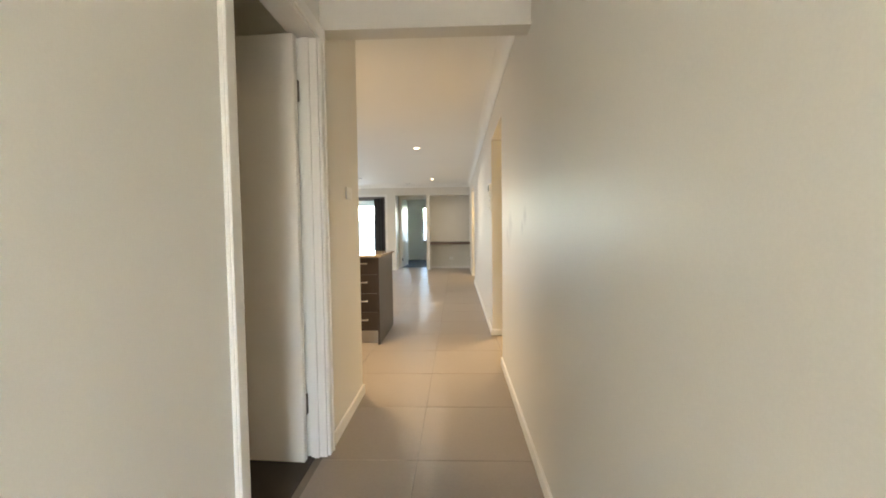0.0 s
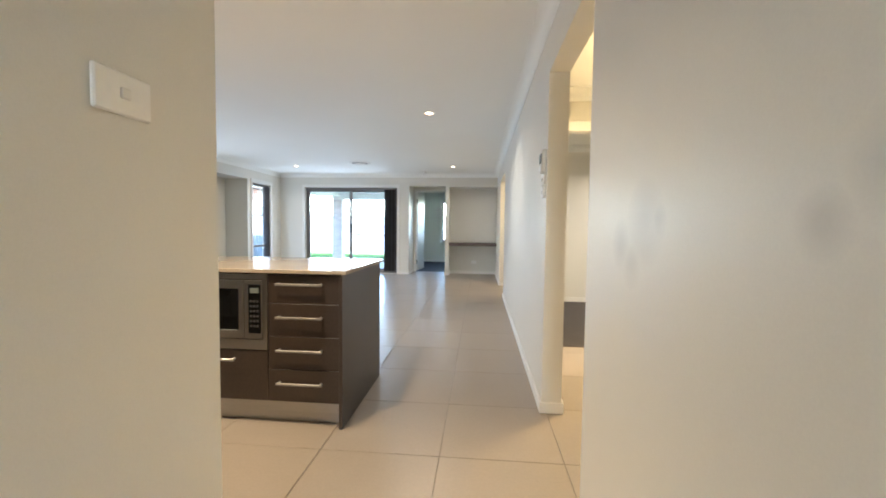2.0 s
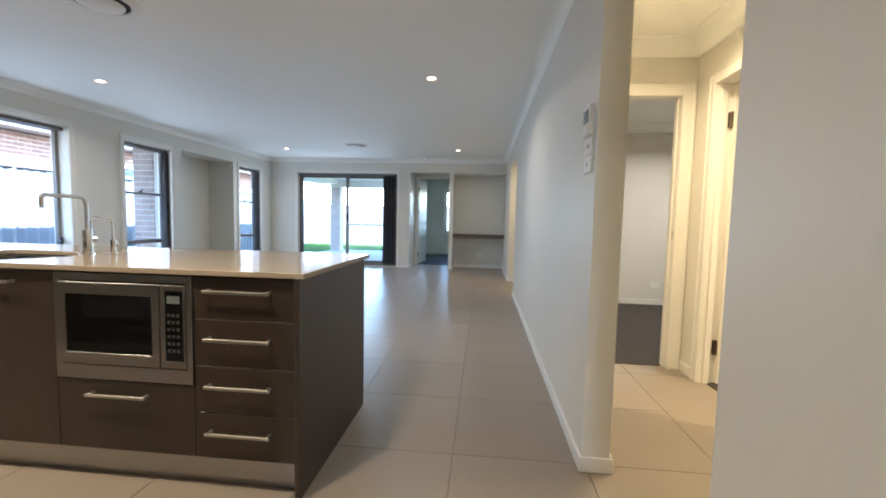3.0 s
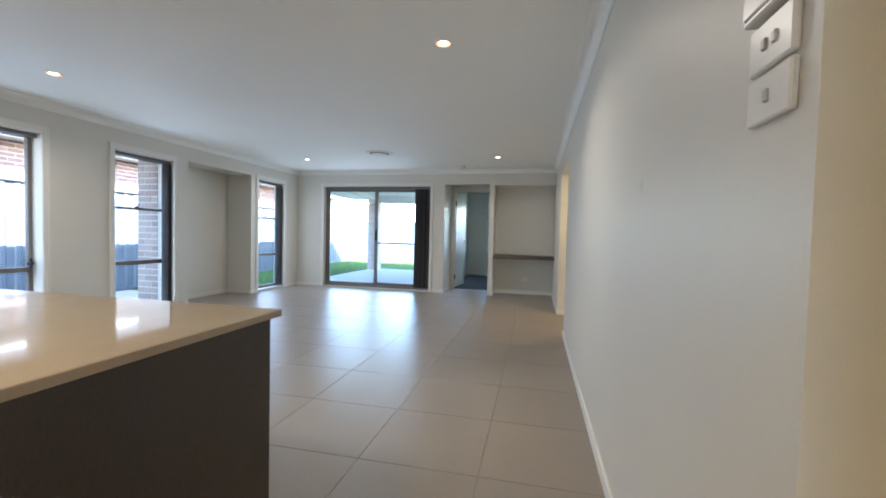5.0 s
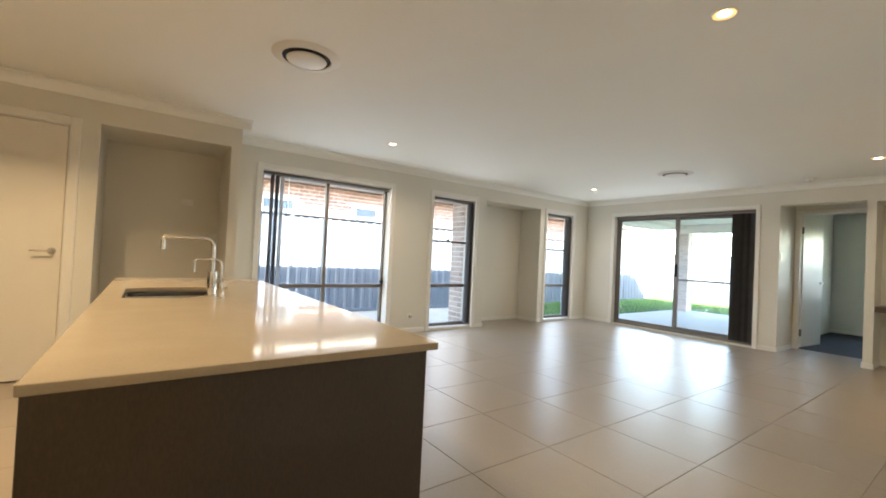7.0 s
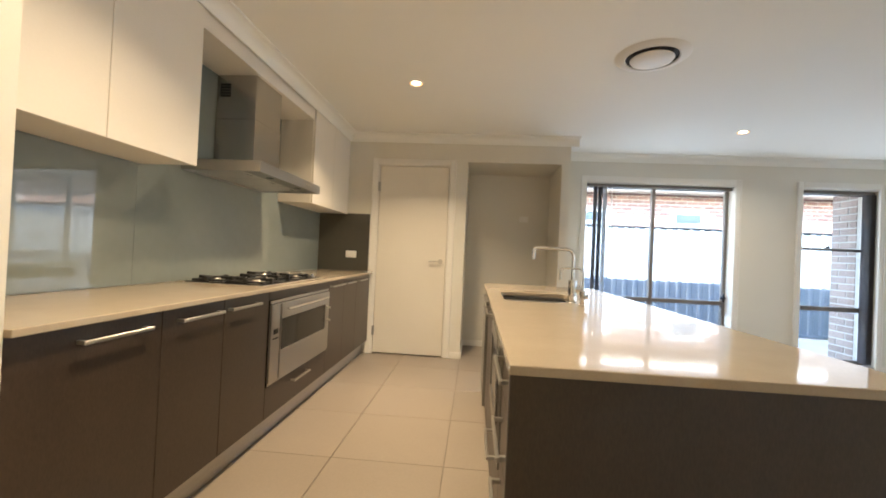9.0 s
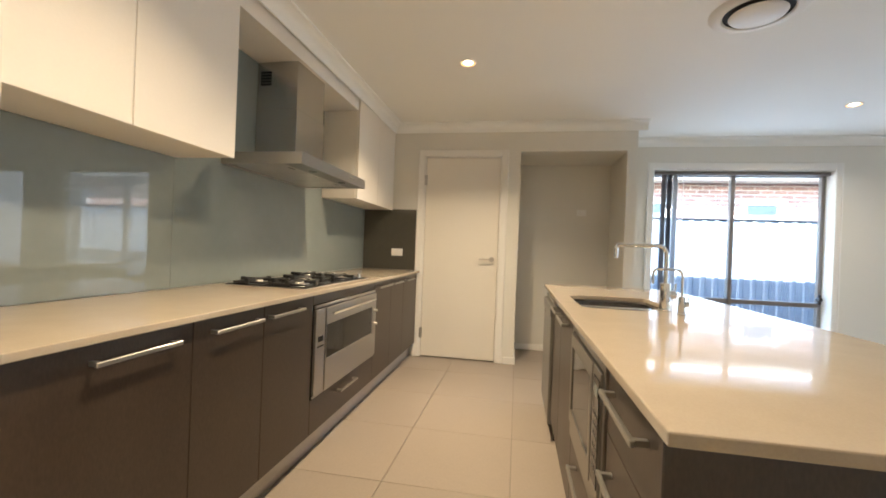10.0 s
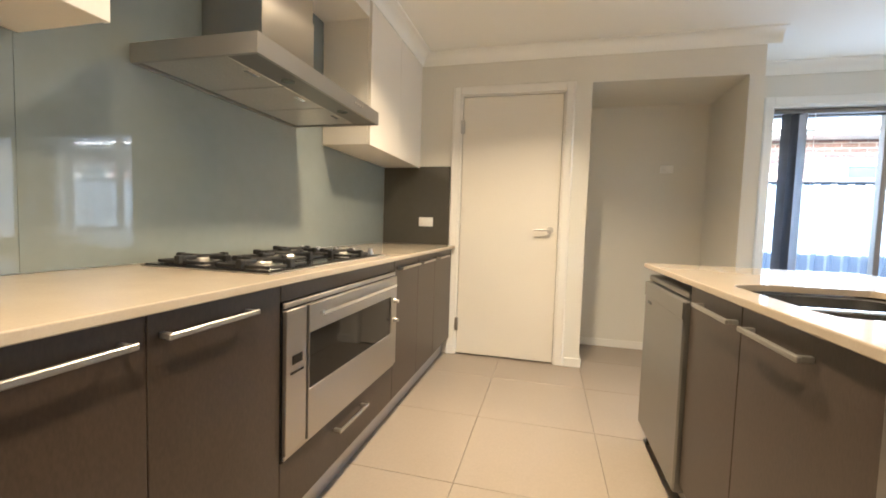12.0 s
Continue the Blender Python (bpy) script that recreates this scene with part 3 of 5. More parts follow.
def pane(parent, axis, face, p, q, z0, z1):
    b = bmesh.new()
    if axis == "y":
        bx(b, face - 0.002, face + 0.002, p, q, z0, z1)
    else:
        bx(b, p, q, face - 0.002, face + 0.002, z0, z1)
    ob = part("pane", b, GLASS, parent)
    ob.visible_shadow = False


def west_window(name, p, q, rails, mullion, label):
    """A full-height aluminium window in the west wall."""
    w = thing(name, (XW, (p + q) / 2, 0), label, "window", "west windows", "structure")
    f = XW - 0.15
    lo, hi = 0.045, 2.055
    # painted reveal
    for d in ((XW - 0.22, XW + 0.001, p - 0.009, p, 0.03, 2.069), (XW - 0.22, XW + 0.001, q, q + 0.009, 0.03, 2.069), (XW - 0.22, XW + 0.001, p, q, hi, 2.069), (XW - 0.22, XW + 0.004, p, q, 0.031, lo)):
        box_part("reveal", d, TRIM, w, bevel=0.0)
    frame_bars(w, "y", f, [(p, p + 0.035, lo, hi), (q - 0.035, q, lo, hi), (p + 0.035, q - 0.035, lo, lo + 0.045), (p + 0.035, q - 0.035, hi - 0.045, hi)])
    zs = [lo + 0.045] + [z for z in rails] + [hi - 0.045]
    for z, h in rails.items():
        frame_bars(w, "y", f, [(p + 0.035, q - 0.035, z - h / 2, z + h / 2)], d=0.056)
    ys = [p + 0.035] + ([mullion] if mullion else []) + [q - 0.035]
    if mullion:
        frame_bars(w, "y", f, [(mullion - 0.02, mullion + 0.02, lo + 0.045, hi - 0.045)], d=0.062)
    for a, b in zip(zs, zs[1:]):
        for c, e in zip(ys, ys[1:]):
            pane(w, "y", f + 0.003, c, e, a, b)
    architrave("casing", w, "y", XW, 1, p - 0.001, q + 0.001, 2.068, foot=0.0)
    return w


win1 = west_window("window_1", 5.14, 6.835, {0.675: 0.05}, 5.97, "wide bronze aluminium sliding window in a cream architrave")
b = bmesh.new()
cyl(b, (XW - 0.12, 6.80, 0.74), (XW - 0.085, 6.80, 0.74), 0.022)
bx(b, XW - 0.10, XW - 0.08, 6.79, 6.81, 0.69, 0.79, bevel=0.004)
part("latch", b, ENAMEL, win1, "black window latch")
win2 = west_window("window_2", 7.575, 8.395, {0.675: 0.055, 1.372: 0.03}, None, "tall narrow bronze aluminium awning window in a cream architrave")
win3 = west_window("window_3", 10.17, 10.95, {0.67: 0.055, 1.365: 0.03}, None, "tall narrow bronze aluminium awning window in a cream architrave")
for w, y in ((win2, 7.95), (win3, 10.52)):
    b = bmesh.new()
    bx(b, XW - 0.125, XW - 0.10, y - 0.02, y + 0.02, 1.387, 1.405, bevel=0.003)
    cyl(b, (XW - 0.11, y, 1.40), (XW - 0.11, y + 0.03, 1.43), 0.006)
    part("latch", b, ENAMEL, w, "black window latch")

chained = vertical_blind("vertical_blind", "y", XW - 0.07, 5.235, 5.405, 3, 0.07, 2.015, 74, "charcoal vertical blind drawn to one side of the wide window", (5.142, 6.833), (2,))
b = bmesh.new()
tube(b, [(XW - 0.06, 5.455, 2.02), (XW - 0.06, 5.457, 1.4), (XW - 0.06, 5.455, 0.95)], 0.0025, 8)
part("pull_chain", b, PLASTIC, chained, "thin pale bead chain")
vertical_blind("vertical_blind", "y", XW - 0.07, 8.31, 8.39, 3, 0.07, 2.015, 78, "charcoal vertical blind bunched at the edge of a narrow window", (7.577, 8.393))
vertical_blind("vertical_blind", "y", XW - 0.07, 10.86, 10.94, 3, 0.07, 2.015, 74, "charcoal vertical blind bunched at the edge of a narrow window", (10.172, 10.948))
vertical_blind("vertical_blind", "x", YB + 0.07, -2.27, -1.98, 7, 0.06, 2.02, 48, "charcoal vertical blind bunched beside the sliding glass door", (-4.225, -1.965))

slider = thing("door_6", (-3.1, YB, 0), "bronze aluminium sliding glass door with a cream architrave", "sliding door", "", "structure")
f = YB + 0.14
frame_bars(slider, "x", f, [(-4.233, -4.19, 0.02, 2.07), (-2.0, -1.957, 0.02, 2.07), (-4.19, -2.0, 0.02, 0.06), (-4.19, -2.0, 2.02, 2.07)], d=0.10)
frame_bars(slider, "x", f - 0.02, [(-4.19, -4.15, 0.06, 2.02), (-3.14, -3.085, 0.06, 2.02), (-4.15, -3.14, 0.06, 0.11), (-4.15, -3.14, 1.975, 2.02)], name="sash_bar", d=0.034)
frame_bars(slider, "x", f + 0.02, [(-3.17, -3.10, 0.06, 2.02), (-2.05, -2.0, 0.06, 2.02), (-3.10, -2.05, 0.06, 0.12), (-3.10, -2.05, 1.97, 2.02), (-3.10, -2.05, 0.915, 0.945)], name="sash_bar", d=0.034)
pane(slider, "x", f - 0.02, -4.15, -3.14, 0.11, 1.975)
pane(slider, "x", f + 0.02, -3.10, -2.05, 0.12, 0.915)
pane(slider, "x", f + 0.02, -3.10, -2.05, 0.945, 1.97)
for d in ((-4.236, -4.233, YB - 0.001, YB + 0.2, 0.02, 2.074), (-1.957, -1.954, YB - 0.001, YB + 0.2, 0.02, 2.074), (-4.233, -1.957, YB - 0.001, YB + 0.2, 2.07, 2.076)):
    box_part("reveal", d, TRIM, slider, bevel=0.0)
architrave("casing", slider, "x", YB, -1, -4.235, -1.955, 2.072, w=0.06)
b = bmesh.new()
bx(b, -3.13, -3.095, f - 0.065, f - 0.038, 0.98, 1.20, bevel=0.006, seg=2)
bx(b, -3.12, -3.105, f - 0.085, f - 0.065, 1.01, 1.17, bevel=0.005)
part("pull_handle", b, ENAMEL, slider, "black pull handle and lock")

bwin = thing("window_4", (-0.5, 15.2, 0.7), "bronze aluminium bedroom window", "window", "", "structure")
frame_bars(bwin, "x", 15.3, [(-1.22, -1.18, 0.70, 1.96), (0.26, 0.30, 0.70, 1.96), (-1.18, 0.26, 0.70, 0.74), (-1.18, 0.26, 1.92, 1.96), (-0.48, -0.44, 0.74, 1.92)])
pane(bwin, "x", 15.3, -1.18, -0.48, 0.74, 1.92)
pane(bwin, "x", 15.3, -0.44, 0.26, 0.74, 1.92)
architrave("casing", bwin, "x", 15.2, -1, -1.22, 0.30, 1.96, foot=0.64)


# ---- switches and small fixtures on the walls ----
def wall_plate(name, axis, face, side, u, z, w, h, rockers, label, category, d=0.010):
    """A plastic wall plate with rockers (du, dz, w, h)."""
    at = (face, u, z - h / 2) if axis == "y" else (u, face, z - h / 2)
    t = thing(name, at, label, category)

    def slab(nm, cu, cz, ww, hh, d0, d1, material, bev):
        a, c = sorted((face + side * d0, face + side * d1))
        if axis == "y":
            dims = (a, c, cu - ww / 2, cu + ww / 2, cz - hh / 2, cz + hh / 2)
        else:
            dims = (cu - ww / 2, cu + ww / 2, a, c, cz - hh / 2, cz + hh / 2)
        return box_part(nm, dims, material, t, bevel=bev)
    slab("plate", u, z, w, h, 0, d, PLASTIC, 0.003)
    for nm, du, dz, ww, hh, material in rockers:
        slab(nm, u + du, z + dz, ww, hh, d - 0.002, d + 0.004, material, 0.002)
    return t


wall_plate("light_switch", "y", XL, 1, 2.45, 1.358, 0.118, 0.074, [("rocker", 0.0, 0.0, 0.02, 0.02, TRIM)], "white plastic light switch on the hallway wall", "light switch")
ac = wall_plate("air_conditioner_controller", "y", XR, -1, 4.385, 1.547, 0.105, 0.135, [("display", 0.0, 0.018, 0.074, 0.058, GREYP), ("flap", 0.0, -0.042, 0.09, 0.034, PLASTIC)], "white air conditioning wall controller with grey display", "controller", 0.024)
wall_plate("light_switch", "y", XR, -1, 4.38, 1.437, 0.118, 0.074, [("rocker", -0.016, 0.0, 0.012, 0.018, ROCKER), ("rocker", 0.012, 0.0, 0.012, 0.018, ROCKER)], "white plastic light switch under the controller", "light switch", 0.012)
wall_plate("light_switch", "y", XR, -1, 4.38, 1.356, 0.118, 0.074, [("rocker", 0.0, 0.0, 0.012, 0.02, ROCKER)], "white plastic light switch below another switch", "light switch", 0.012)
wall_plate("light_switch", "y", -1.67, 1, 11.50, 1.37, 0.07, 0.115, [("rocker", 0.0, 0.0, 0.012, 0.02, PLASTIC)], "white plastic light switch in the bedroom lobby", "light switch")
wall_plate("power_outlet", "y", XK + 0.008, 1, 2.485, 1.066, 0.118, 0.074, [("rocker", -0.03, 0.018, 0.01, 0.014, PLASTIC), ("rocker", 0.03, 0.018, 0.01, 0.014, PLASTIC), ("socket", -0.03, -0.012, 0.022, 0.018, TRIM), ("socket", 0.03, -0.012, 0.022, 0.018, TRIM)], "white double power outlet on the dark splashback", "power outlet")
wall_plate("power_outlet", "y", -4.90, 1, 4.41, 1.58, 0.105, 0.07, [("socket", -0.02, -0.01, 0.022, 0.018, TRIM), ("rocker", -0.02, 0.018, 0.01, 0.012, PLASTIC)], "white power outlet in the fridge recess", "power outlet")
wall_plate("power_outlet", "x", 8.24, -1, 2.28, 0.265, 0.118, 0.074, [("socket", -0.03, -0.012, 0.022, 0.018, TRIM), ("socket", 0.03, -0.012, 0.022, 0.018, TRIM)], "white double power outlet above the carpet room skirting", "power outlet")
wall_plate("power_outlet", "x", 11.87, -1, -0.12, 0.29, 0.118, 0.074, [("socket", -0.03, -0.012, 0.022, 0.018, TRIM), ("socket", 0.03, -0.012, 0.022, 0.018, TRIM)], "white double power outlet under the study shelf", "power outlet")
wall_plate("power_outlet", "y", -5.34, 1, 9.0, 0.30, 0.118, 0.074, [("socket", -0.03, -0.012, 0.022, 0.018, TRIM), ("socket", 0.03, -0.012, 0.022, 0.018, TRIM)], "white double power outlet in the alcove", "power outlet")

gas = thing("gas_bayonet", (XW, 7.23, 0.24), "small chrome gas outlet on the wall under the windows", "gas outlet")
b = bmesh.new()
bx(b, XW, XW + 0.008, 7.19, 7.27, 0.205, 0.275, bevel=0.003)
part("plate", b, PLASTIC, gas)
b = bmesh.new()
cyl(b, (XW + 0.008, 7.23, 0.24), (XW + 0.03, 7.23, 0.24), 0.026)
cyl(b, (XW + 0.03, 7.23, 0.24), (XW + 0.06, 7.23, 0.24), 0.016)
part("coupling", b, CHROME, gas, "", True)

shelf = thing("study_shelf", (-0.15, YB + 0.03, 0.68), "dark brown timber desk shelf built into the study nook", "shelf")
box_part("board", (-0.708, XR - 0.002, YB + 0.012, 11.868, 0.725, 0.775), WOODSHELF, shelf, bevel=0.004)
box_part("front_edge", (-0.708, XR - 0.002, YB + 0.004, YB + 0.012, 0.705, 0.776), WOODSHELF, shelf)


# ---- lamps and grilles on the ceiling ----
def downlight(x, y, power, size=0.085, tint=(1.0, 0.83, 0.62), beam=150):
    t = thing("downlight", (x, y, CH), "small round recessed warm downlight switched on in the ceiling", "downlight", "ceiling downlights")
    b = bmesh.new()
    lathe(b, [(0.036, 0.004), (0.042, -0.004), (0.055, -0.005), (0.058, -0.002), (0.058, 0.0)], (x, y, CH), 28)
    part("trim_ring", b, TRIM, t, "", True)
    b = bmesh.new()
    lathe(b, [(0.0, -0.002), (0.030, -0.002), (0.030, 0.003)], (x, y, CH), 24)
    part("lens", b, LAMP, t, "glowing warm lens")
    b = bmesh.new()
    lathe(b, [(0.0305, 0.002), (0.040, -0.0035), (0.050, -0.0058), (0.050, -0.004)], (x, y, CH), 28)
    part("halo_ring", b, LAMPRING, t, "orange ring glowing like a halo round the lens", True)
    d = bpy.data.lights.new("downlight_lamp", "AREA")
    d.shape, d.size, d.energy, d.color, d.spread = "DISK", size, power, tint, radians(beam)
    o = new("downlight_lamp", d)
    o.location = (x, y, CH - 0.007)
    return t


DL = 0.4
WARM = (1.0, 0.70, 0.34)
# The one at x -1.1 is unseen, added to light the near cupboards.
for x, k in ((-2.86, 2.1), (-1.1, 1.4)):
    downlight(x, 3.34, DL * k, 0.16, (1.0, 0.73, 0.43), 130)
# The last one is unseen, added to brighten the carpet room.
for x, y, k, size in ((-3.87, 6.30, 1, 0.16), (-0.56, 6.32, 1, 0.16), (-0.555, 10.25, 0.5, 0.16), (-3.86, 10.15, 0.5, 0.16), (2.3, 7.0, 2.5, 0.085)):
    downlight(x, y, DL * k, size)
# All unseen, added to give the warm light that spills from these rooms.
for x, y, k, size in ((1.0, 4.75, 2.2, 0.3), (2.8, 4.2, 4.5, 0.085), (1.1, 9.2, 1.3, 0.085), (-2.0, 0.4, 0.3, 0.085)):
    downlight(x, y, DL * k, size, WARM)


def vent(x, y):
    t = thing("ceiling_vent", (x, y, CH), "round white ceiling air diffuser with a dark gap", "ceiling vent", "ceiling vents")
    b = bmesh.new()
    lathe(b, [(0.150, -0.010), (0.158, -0.018), (0.20, -0.010), (0.215, 0.0)], (x, y, CH), 44)
    part("outer_ring", b, TRIM, t, "", True)
    b = bmesh.new()
    lathe(b, [(0.0, -0.001), (0.151, -0.001), (0.151, -0.012)], (x, y, CH), 44)
    part("throat", b, DARKGAP, t, "dark throat")
    b = bmesh.new()
    lathe(b, [(0.0, -0.040), (0.10, -0.036), (0.122, -0.028), (0.126, -0.022), (0.10, -0.018), (0.0, -0.018)], (x, y, CH), 44)
    part("disc", b, TRIM, t, "", True)
    b = bmesh.new()
    cyl(b, (x, y, CH - 0.02), (x, y, CH - 0.001), 0.012)
    part("stem", b, TRIM, t)


vent(-2.42, 4.87)
vent(-2.36, 9.74)
sm = thing("smoke_alarm", (-1.27, 11.06, CH), "small round white smoke alarm on the ceiling", "smoke alarm")
b = bmesh.new()
lathe(b, [(0.0, -0.042), (0.035, -0.040), (0.05, -0.028), (0.058, -0.010), (0.06, 0.0)], (-1.27, 11.06, CH), 28)
part("body", b, PLASTIC, sm, "", True)
b = bmesh.new()
lathe(b, [(0.0, -0.0445), (0.008, -0.044), (0.010, -0.041)], (-1.27, 11.06, CH), 12)
part("test_button", b, GREYP, sm)


# ---- kitchen: the bench along the back wall ----
def bar_handle(parent, u0, u1, plane, z, out):
    """A straight flat bar pull along x on a front at y = plane; out: the sign of the room side."""
    b = bmesh.new()
    y0, y1 = sorted((plane + out * 0.024, plane + out * 0.034))
    bx(b, u0, u1, y0, y1, z - 0.0065, z + 0.0065, bevel=0.002)
    for u in (u0 + 0.012, u1 - 0.012):
        p, q = sorted((plane, plane + out * 0.026))
        bx(b, u - 0.006, u + 0.006, p, q, z - 0.006, z + 0.006, bevel=0.001)
    part("handle", b, HANDLE, parent, "brushed steel bar handle")


DF = 2.705         # door fronts of the bench
BZ = 0.862         # underside of the stone


def base_unit(x0, x1, fronts, label):
    """A base cabinet on the back wall; fronts: (z0, z1, handle from, handle to, handle z)."""
    c = thing("base_cabinet", ((x0 + x1) / 2, 2.4, 0), label, "cabinet", "back bench cabinets")
    box_part("carcass", (x0 + 0.001, x1 - 0.001, YK + 0.01, DF - 0.02, 0.135, BZ - 0.001), DARKGAP, c, bevel=0)
    for z0, z1, h0, h1, hz in fronts:
        d = box_part("door", (x0 + 0.0015, x1 - 0.0015, DF - 0.018, DF, z0, z1), LAMINATE, c, "dark wood-grain laminate front", 0.0015)
        if h0 is not None:
            bar_handle(d, h0, h1, DF, hz, 1)
    box_part("kickboard", (x0, x1, DF - 0.075, DF - 0.06, 0.0, 0.135), KICK, c, "brushed metal kickboard", 0)
    return c


full = (0.137, BZ - 0.004)
base_unit(-1.25, -0.733, [(*full, -1.177, -0.918, 0.81)], "dark laminate base cabinet at the hallway end of the bench")
base_unit(-1.625, -1.25, [(*full, -1.585, -1.32, 0.81)], "dark laminate base cabinet with steel bar handle under the bench")
base_unit(-2.035, -1.625, [(*full, -1.908, -1.645, 0.81)], "dark laminate base cabinet beside the oven")
base_unit(-2.945, -2.035, [(0.137, 0.318, -2.60, -2.35, 0.268), (0.808, BZ - 0.004, None, None, 0)], "dark laminate oven housing with a drawer below")
base_unit(-3.345, -2.945, [(*full, -3.30, -2.99, 0.815)], "dark laminate base cabinet past the oven")
base_unit(-3.72, -3.345, [(*full, -3.625, -3.36, 0.815)], "dark laminate base cabinet with steel bar handle near the pantry")
base_unit(-4.218, -3.72, [(*full, -4.03, -3.76, 0.815)], "dark laminate base cabinet against the pantry wall")

bench = thing("benchtop", (-2.5, 2.4, BZ), "cream reconstituted stone benchtop along the kitchen wall", "benchtop")
b = bmesh.new()
bx(b, -4.218, -0.732, YK + 0.008, 2.735, BZ, 0.884, bevel=0.003, seg=2)
part("slab", b, STONE, bench)

oven = thing("oven", (-2.49, 2.66, 0.32), "wide stainless steel built-in oven with black glass door", "oven")
ox0, ox1, oz0, oz1 = -2.938, -2.042, 0.325, 0.803
# The black body reaches past the strips to paint the shadow line round them.
box_part("body", (ox0 - 0.003, ox1 + 0.003, DF - 0.019, DF + 0.002, oz0 - 0.005, oz1 + 0.004), ENAMEL, oven, bevel=0)
box_part("trim_strip", (ox0, ox1, DF + 0.002, DF + 0.010, oz0, oz0 + 0.012), STEEL, oven)
box_part("trim_strip", (ox0, ox1, DF + 0.002, DF + 0.010, oz1 - 0.016, oz1), STEEL, oven)
# vented control strip and the door
cp = box_part("control_panel", (-2.147, ox1, DF + 0.002, DF + 0.016, oz0 + 0.016, oz1 - 0.022), STEEL, oven)
box_part("display", (-2.122, -2.070, DF + 0.016, DF + 0.018, 0.612, 0.640), BLACKG, cp, "small dark display", 0)
box_part("slot", (-2.128, -2.062, DF + 0.016, DF + 0.0185, 0.584, 0.590), BLACKG, cp, "", 0)
dr = bmesh.new()
dx0, dx1 = ox0 + 0.002, -2.153
ring(dr, (dx0, dx1, oz0 + 0.016, oz1 - 0.022), (dx0 + 0.07, dx1 - 0.006, 0.505, 0.690), DF + 0.002, DF + 0.020)
door = part("oven_door", dr, STEEL, oven, "brushed stainless oven door")
box_part("window_glass", (dx0 + 0.068, dx1 - 0.001, DF + 0.004, DF + 0.015, 0.503, 0.692), BLACKG, door, "black glass oven window", 0)
b = bmesh.new()
bx(b, dx0 + 0.055, dx1 - 0.05, DF + 0.034, DF + 0.043, 0.737, 0.750, bevel=0.003)
for u in (dx0 + 0.075, dx1 - 0.07):
    bx(b, u - 0.008, u + 0.008, DF + 0.018, DF + 0.040, 0.738, 0.749, bevel=0.001)
part("handle", b, CHROME, door, "polished bar handle")
for z in (0.568, 0.662):
    b = bmesh.new()
    cyl(b, (ox0 + 0.035, DF + 0.018, z), (ox0 + 0.035, DF + 0.028, z), 0.013)
    cyl(b, (ox0 + 0.035, DF + 0.028, z), (ox0 + 0.035, DF + 0.044, z), 0.010, 0.008)
    part("knob", b, NICKEL, oven, "chrome control knob", True)

# gas cooktop
ck = thing("gas_cooktop", (-2.49, 2.43, 0.884), "black enamel five-burner gas cooktop with cast iron trivets", "cooktop")
CZ = 0.884
box_part("base_tray", (-2.93, -2.05, 2.185, 2.655, CZ, CZ + 0.010), ENAMEL, ck, bevel=0.003)
box_part("steel_rim", (-2.936, -2.044, 2.179, 2.661, CZ - 0.0005, CZ + 0.004), STEEL, ck, bevel=0.001)
burners = ((-2.17, 2.54, 0.040), (-2.17, 2.30, 0.032), (-2.44, 2.42, 0.058), (-2.70, 2.54, 0.032), (-2.70, 2.30, 0.040))
for x, y, r in burners:
    b = bmesh.new()
    lathe(b, [(r * 1.62, 0.0), (r * 1.5, 0.008), (r * 1.1, 0.013), (r, 0.020)], (x, y, CZ + 0.009), 24)
    p = part("burner", b, HANDLE, ck, "", True)
    b = bmesh.new()
    lathe(b, [(r * 1.02, 0.018), (r * 0.98, 0.026), (0.0, 0.028)], (x, y, CZ + 0.009), 24)
    part("burner_cap", b, IRON, p, "black burner cap", True)
for x, y, r in burners:
    b = bmesh.new()
    z, s = CZ + 0.036, r + 0.062
    for dx, dy in ((1, 0), (-1, 0), (0, 1), (0, -1)):
        p, q = (x + dx * r * 0.55, y + dy * r * 0.55), (x + dx * s, y + dy * s)
        w = 0.0075
        bx(b, min(p[0], q[0]) - w * abs(dy), max(p[0], q[0]) + w * abs(dy), min(p[1], q[1]) - w * abs(dx), max(p[1], q[1]) + w * abs(dx), z - 0.014, z, bevel=0.003)
        bx(b, q[0] - 0.012, q[0] + 0.012, q[1] - 0.012, q[1] + 0.012, CZ + 0.009, z + 0.003, bevel=0.005, seg=2)
    k = s * 0.98
    for d in ((x - k, x + k, y - k, y - k + 0.009), (x - k, x + k, y + k - 0.009, y + k), (x - k, x - k + 0.009, y - k, y + k), (x + k - 0.009, x + k, y - k, y + k)):
        bx(b, *d, CZ + 0.012, CZ + 0.022, bevel=0.002)
    part("trivet", b, IRON, ck, "black cast iron trivet")
for i in range(5):
    b = bmesh.new()
    y = 2.23 + i * 0.095
    cyl(b, (-2.86, y, CZ + 0.009), (-2.86, y, CZ + 0.016), 0.017)
    cyl(b, (-2.86, y, CZ + 0.016), (-2.86, y, CZ + 0.034), 0.012, 0.010)
    part("knob", b, NICKEL, ck, "silver control knob", True)

# splashback
sp = thing("splashback", (-2.5, YK, 0.884), "glossy grey back-painted glass splashback in two sheets", "splashback")
box_part("glass_sheet", (-1.7715, -0.734, YK - 0.011, YK, 0.8845, 1.504), SPLASH, sp, bevel=0.001)
b = bmesh.new()
bx(b, -4.212, -1.772, YK - 0.011, YK, 0.8845, 1.503)
bx(b, -3.244, -1.784, YK - 0.011, YK, 1.503, 2.218)
part("glass_sheet", b, SPLASH, sp)
sp2 = thing("splashback", (XK, 2.4, 0.884), "dark grey glass side splashback beside the pantry door", "splashback")
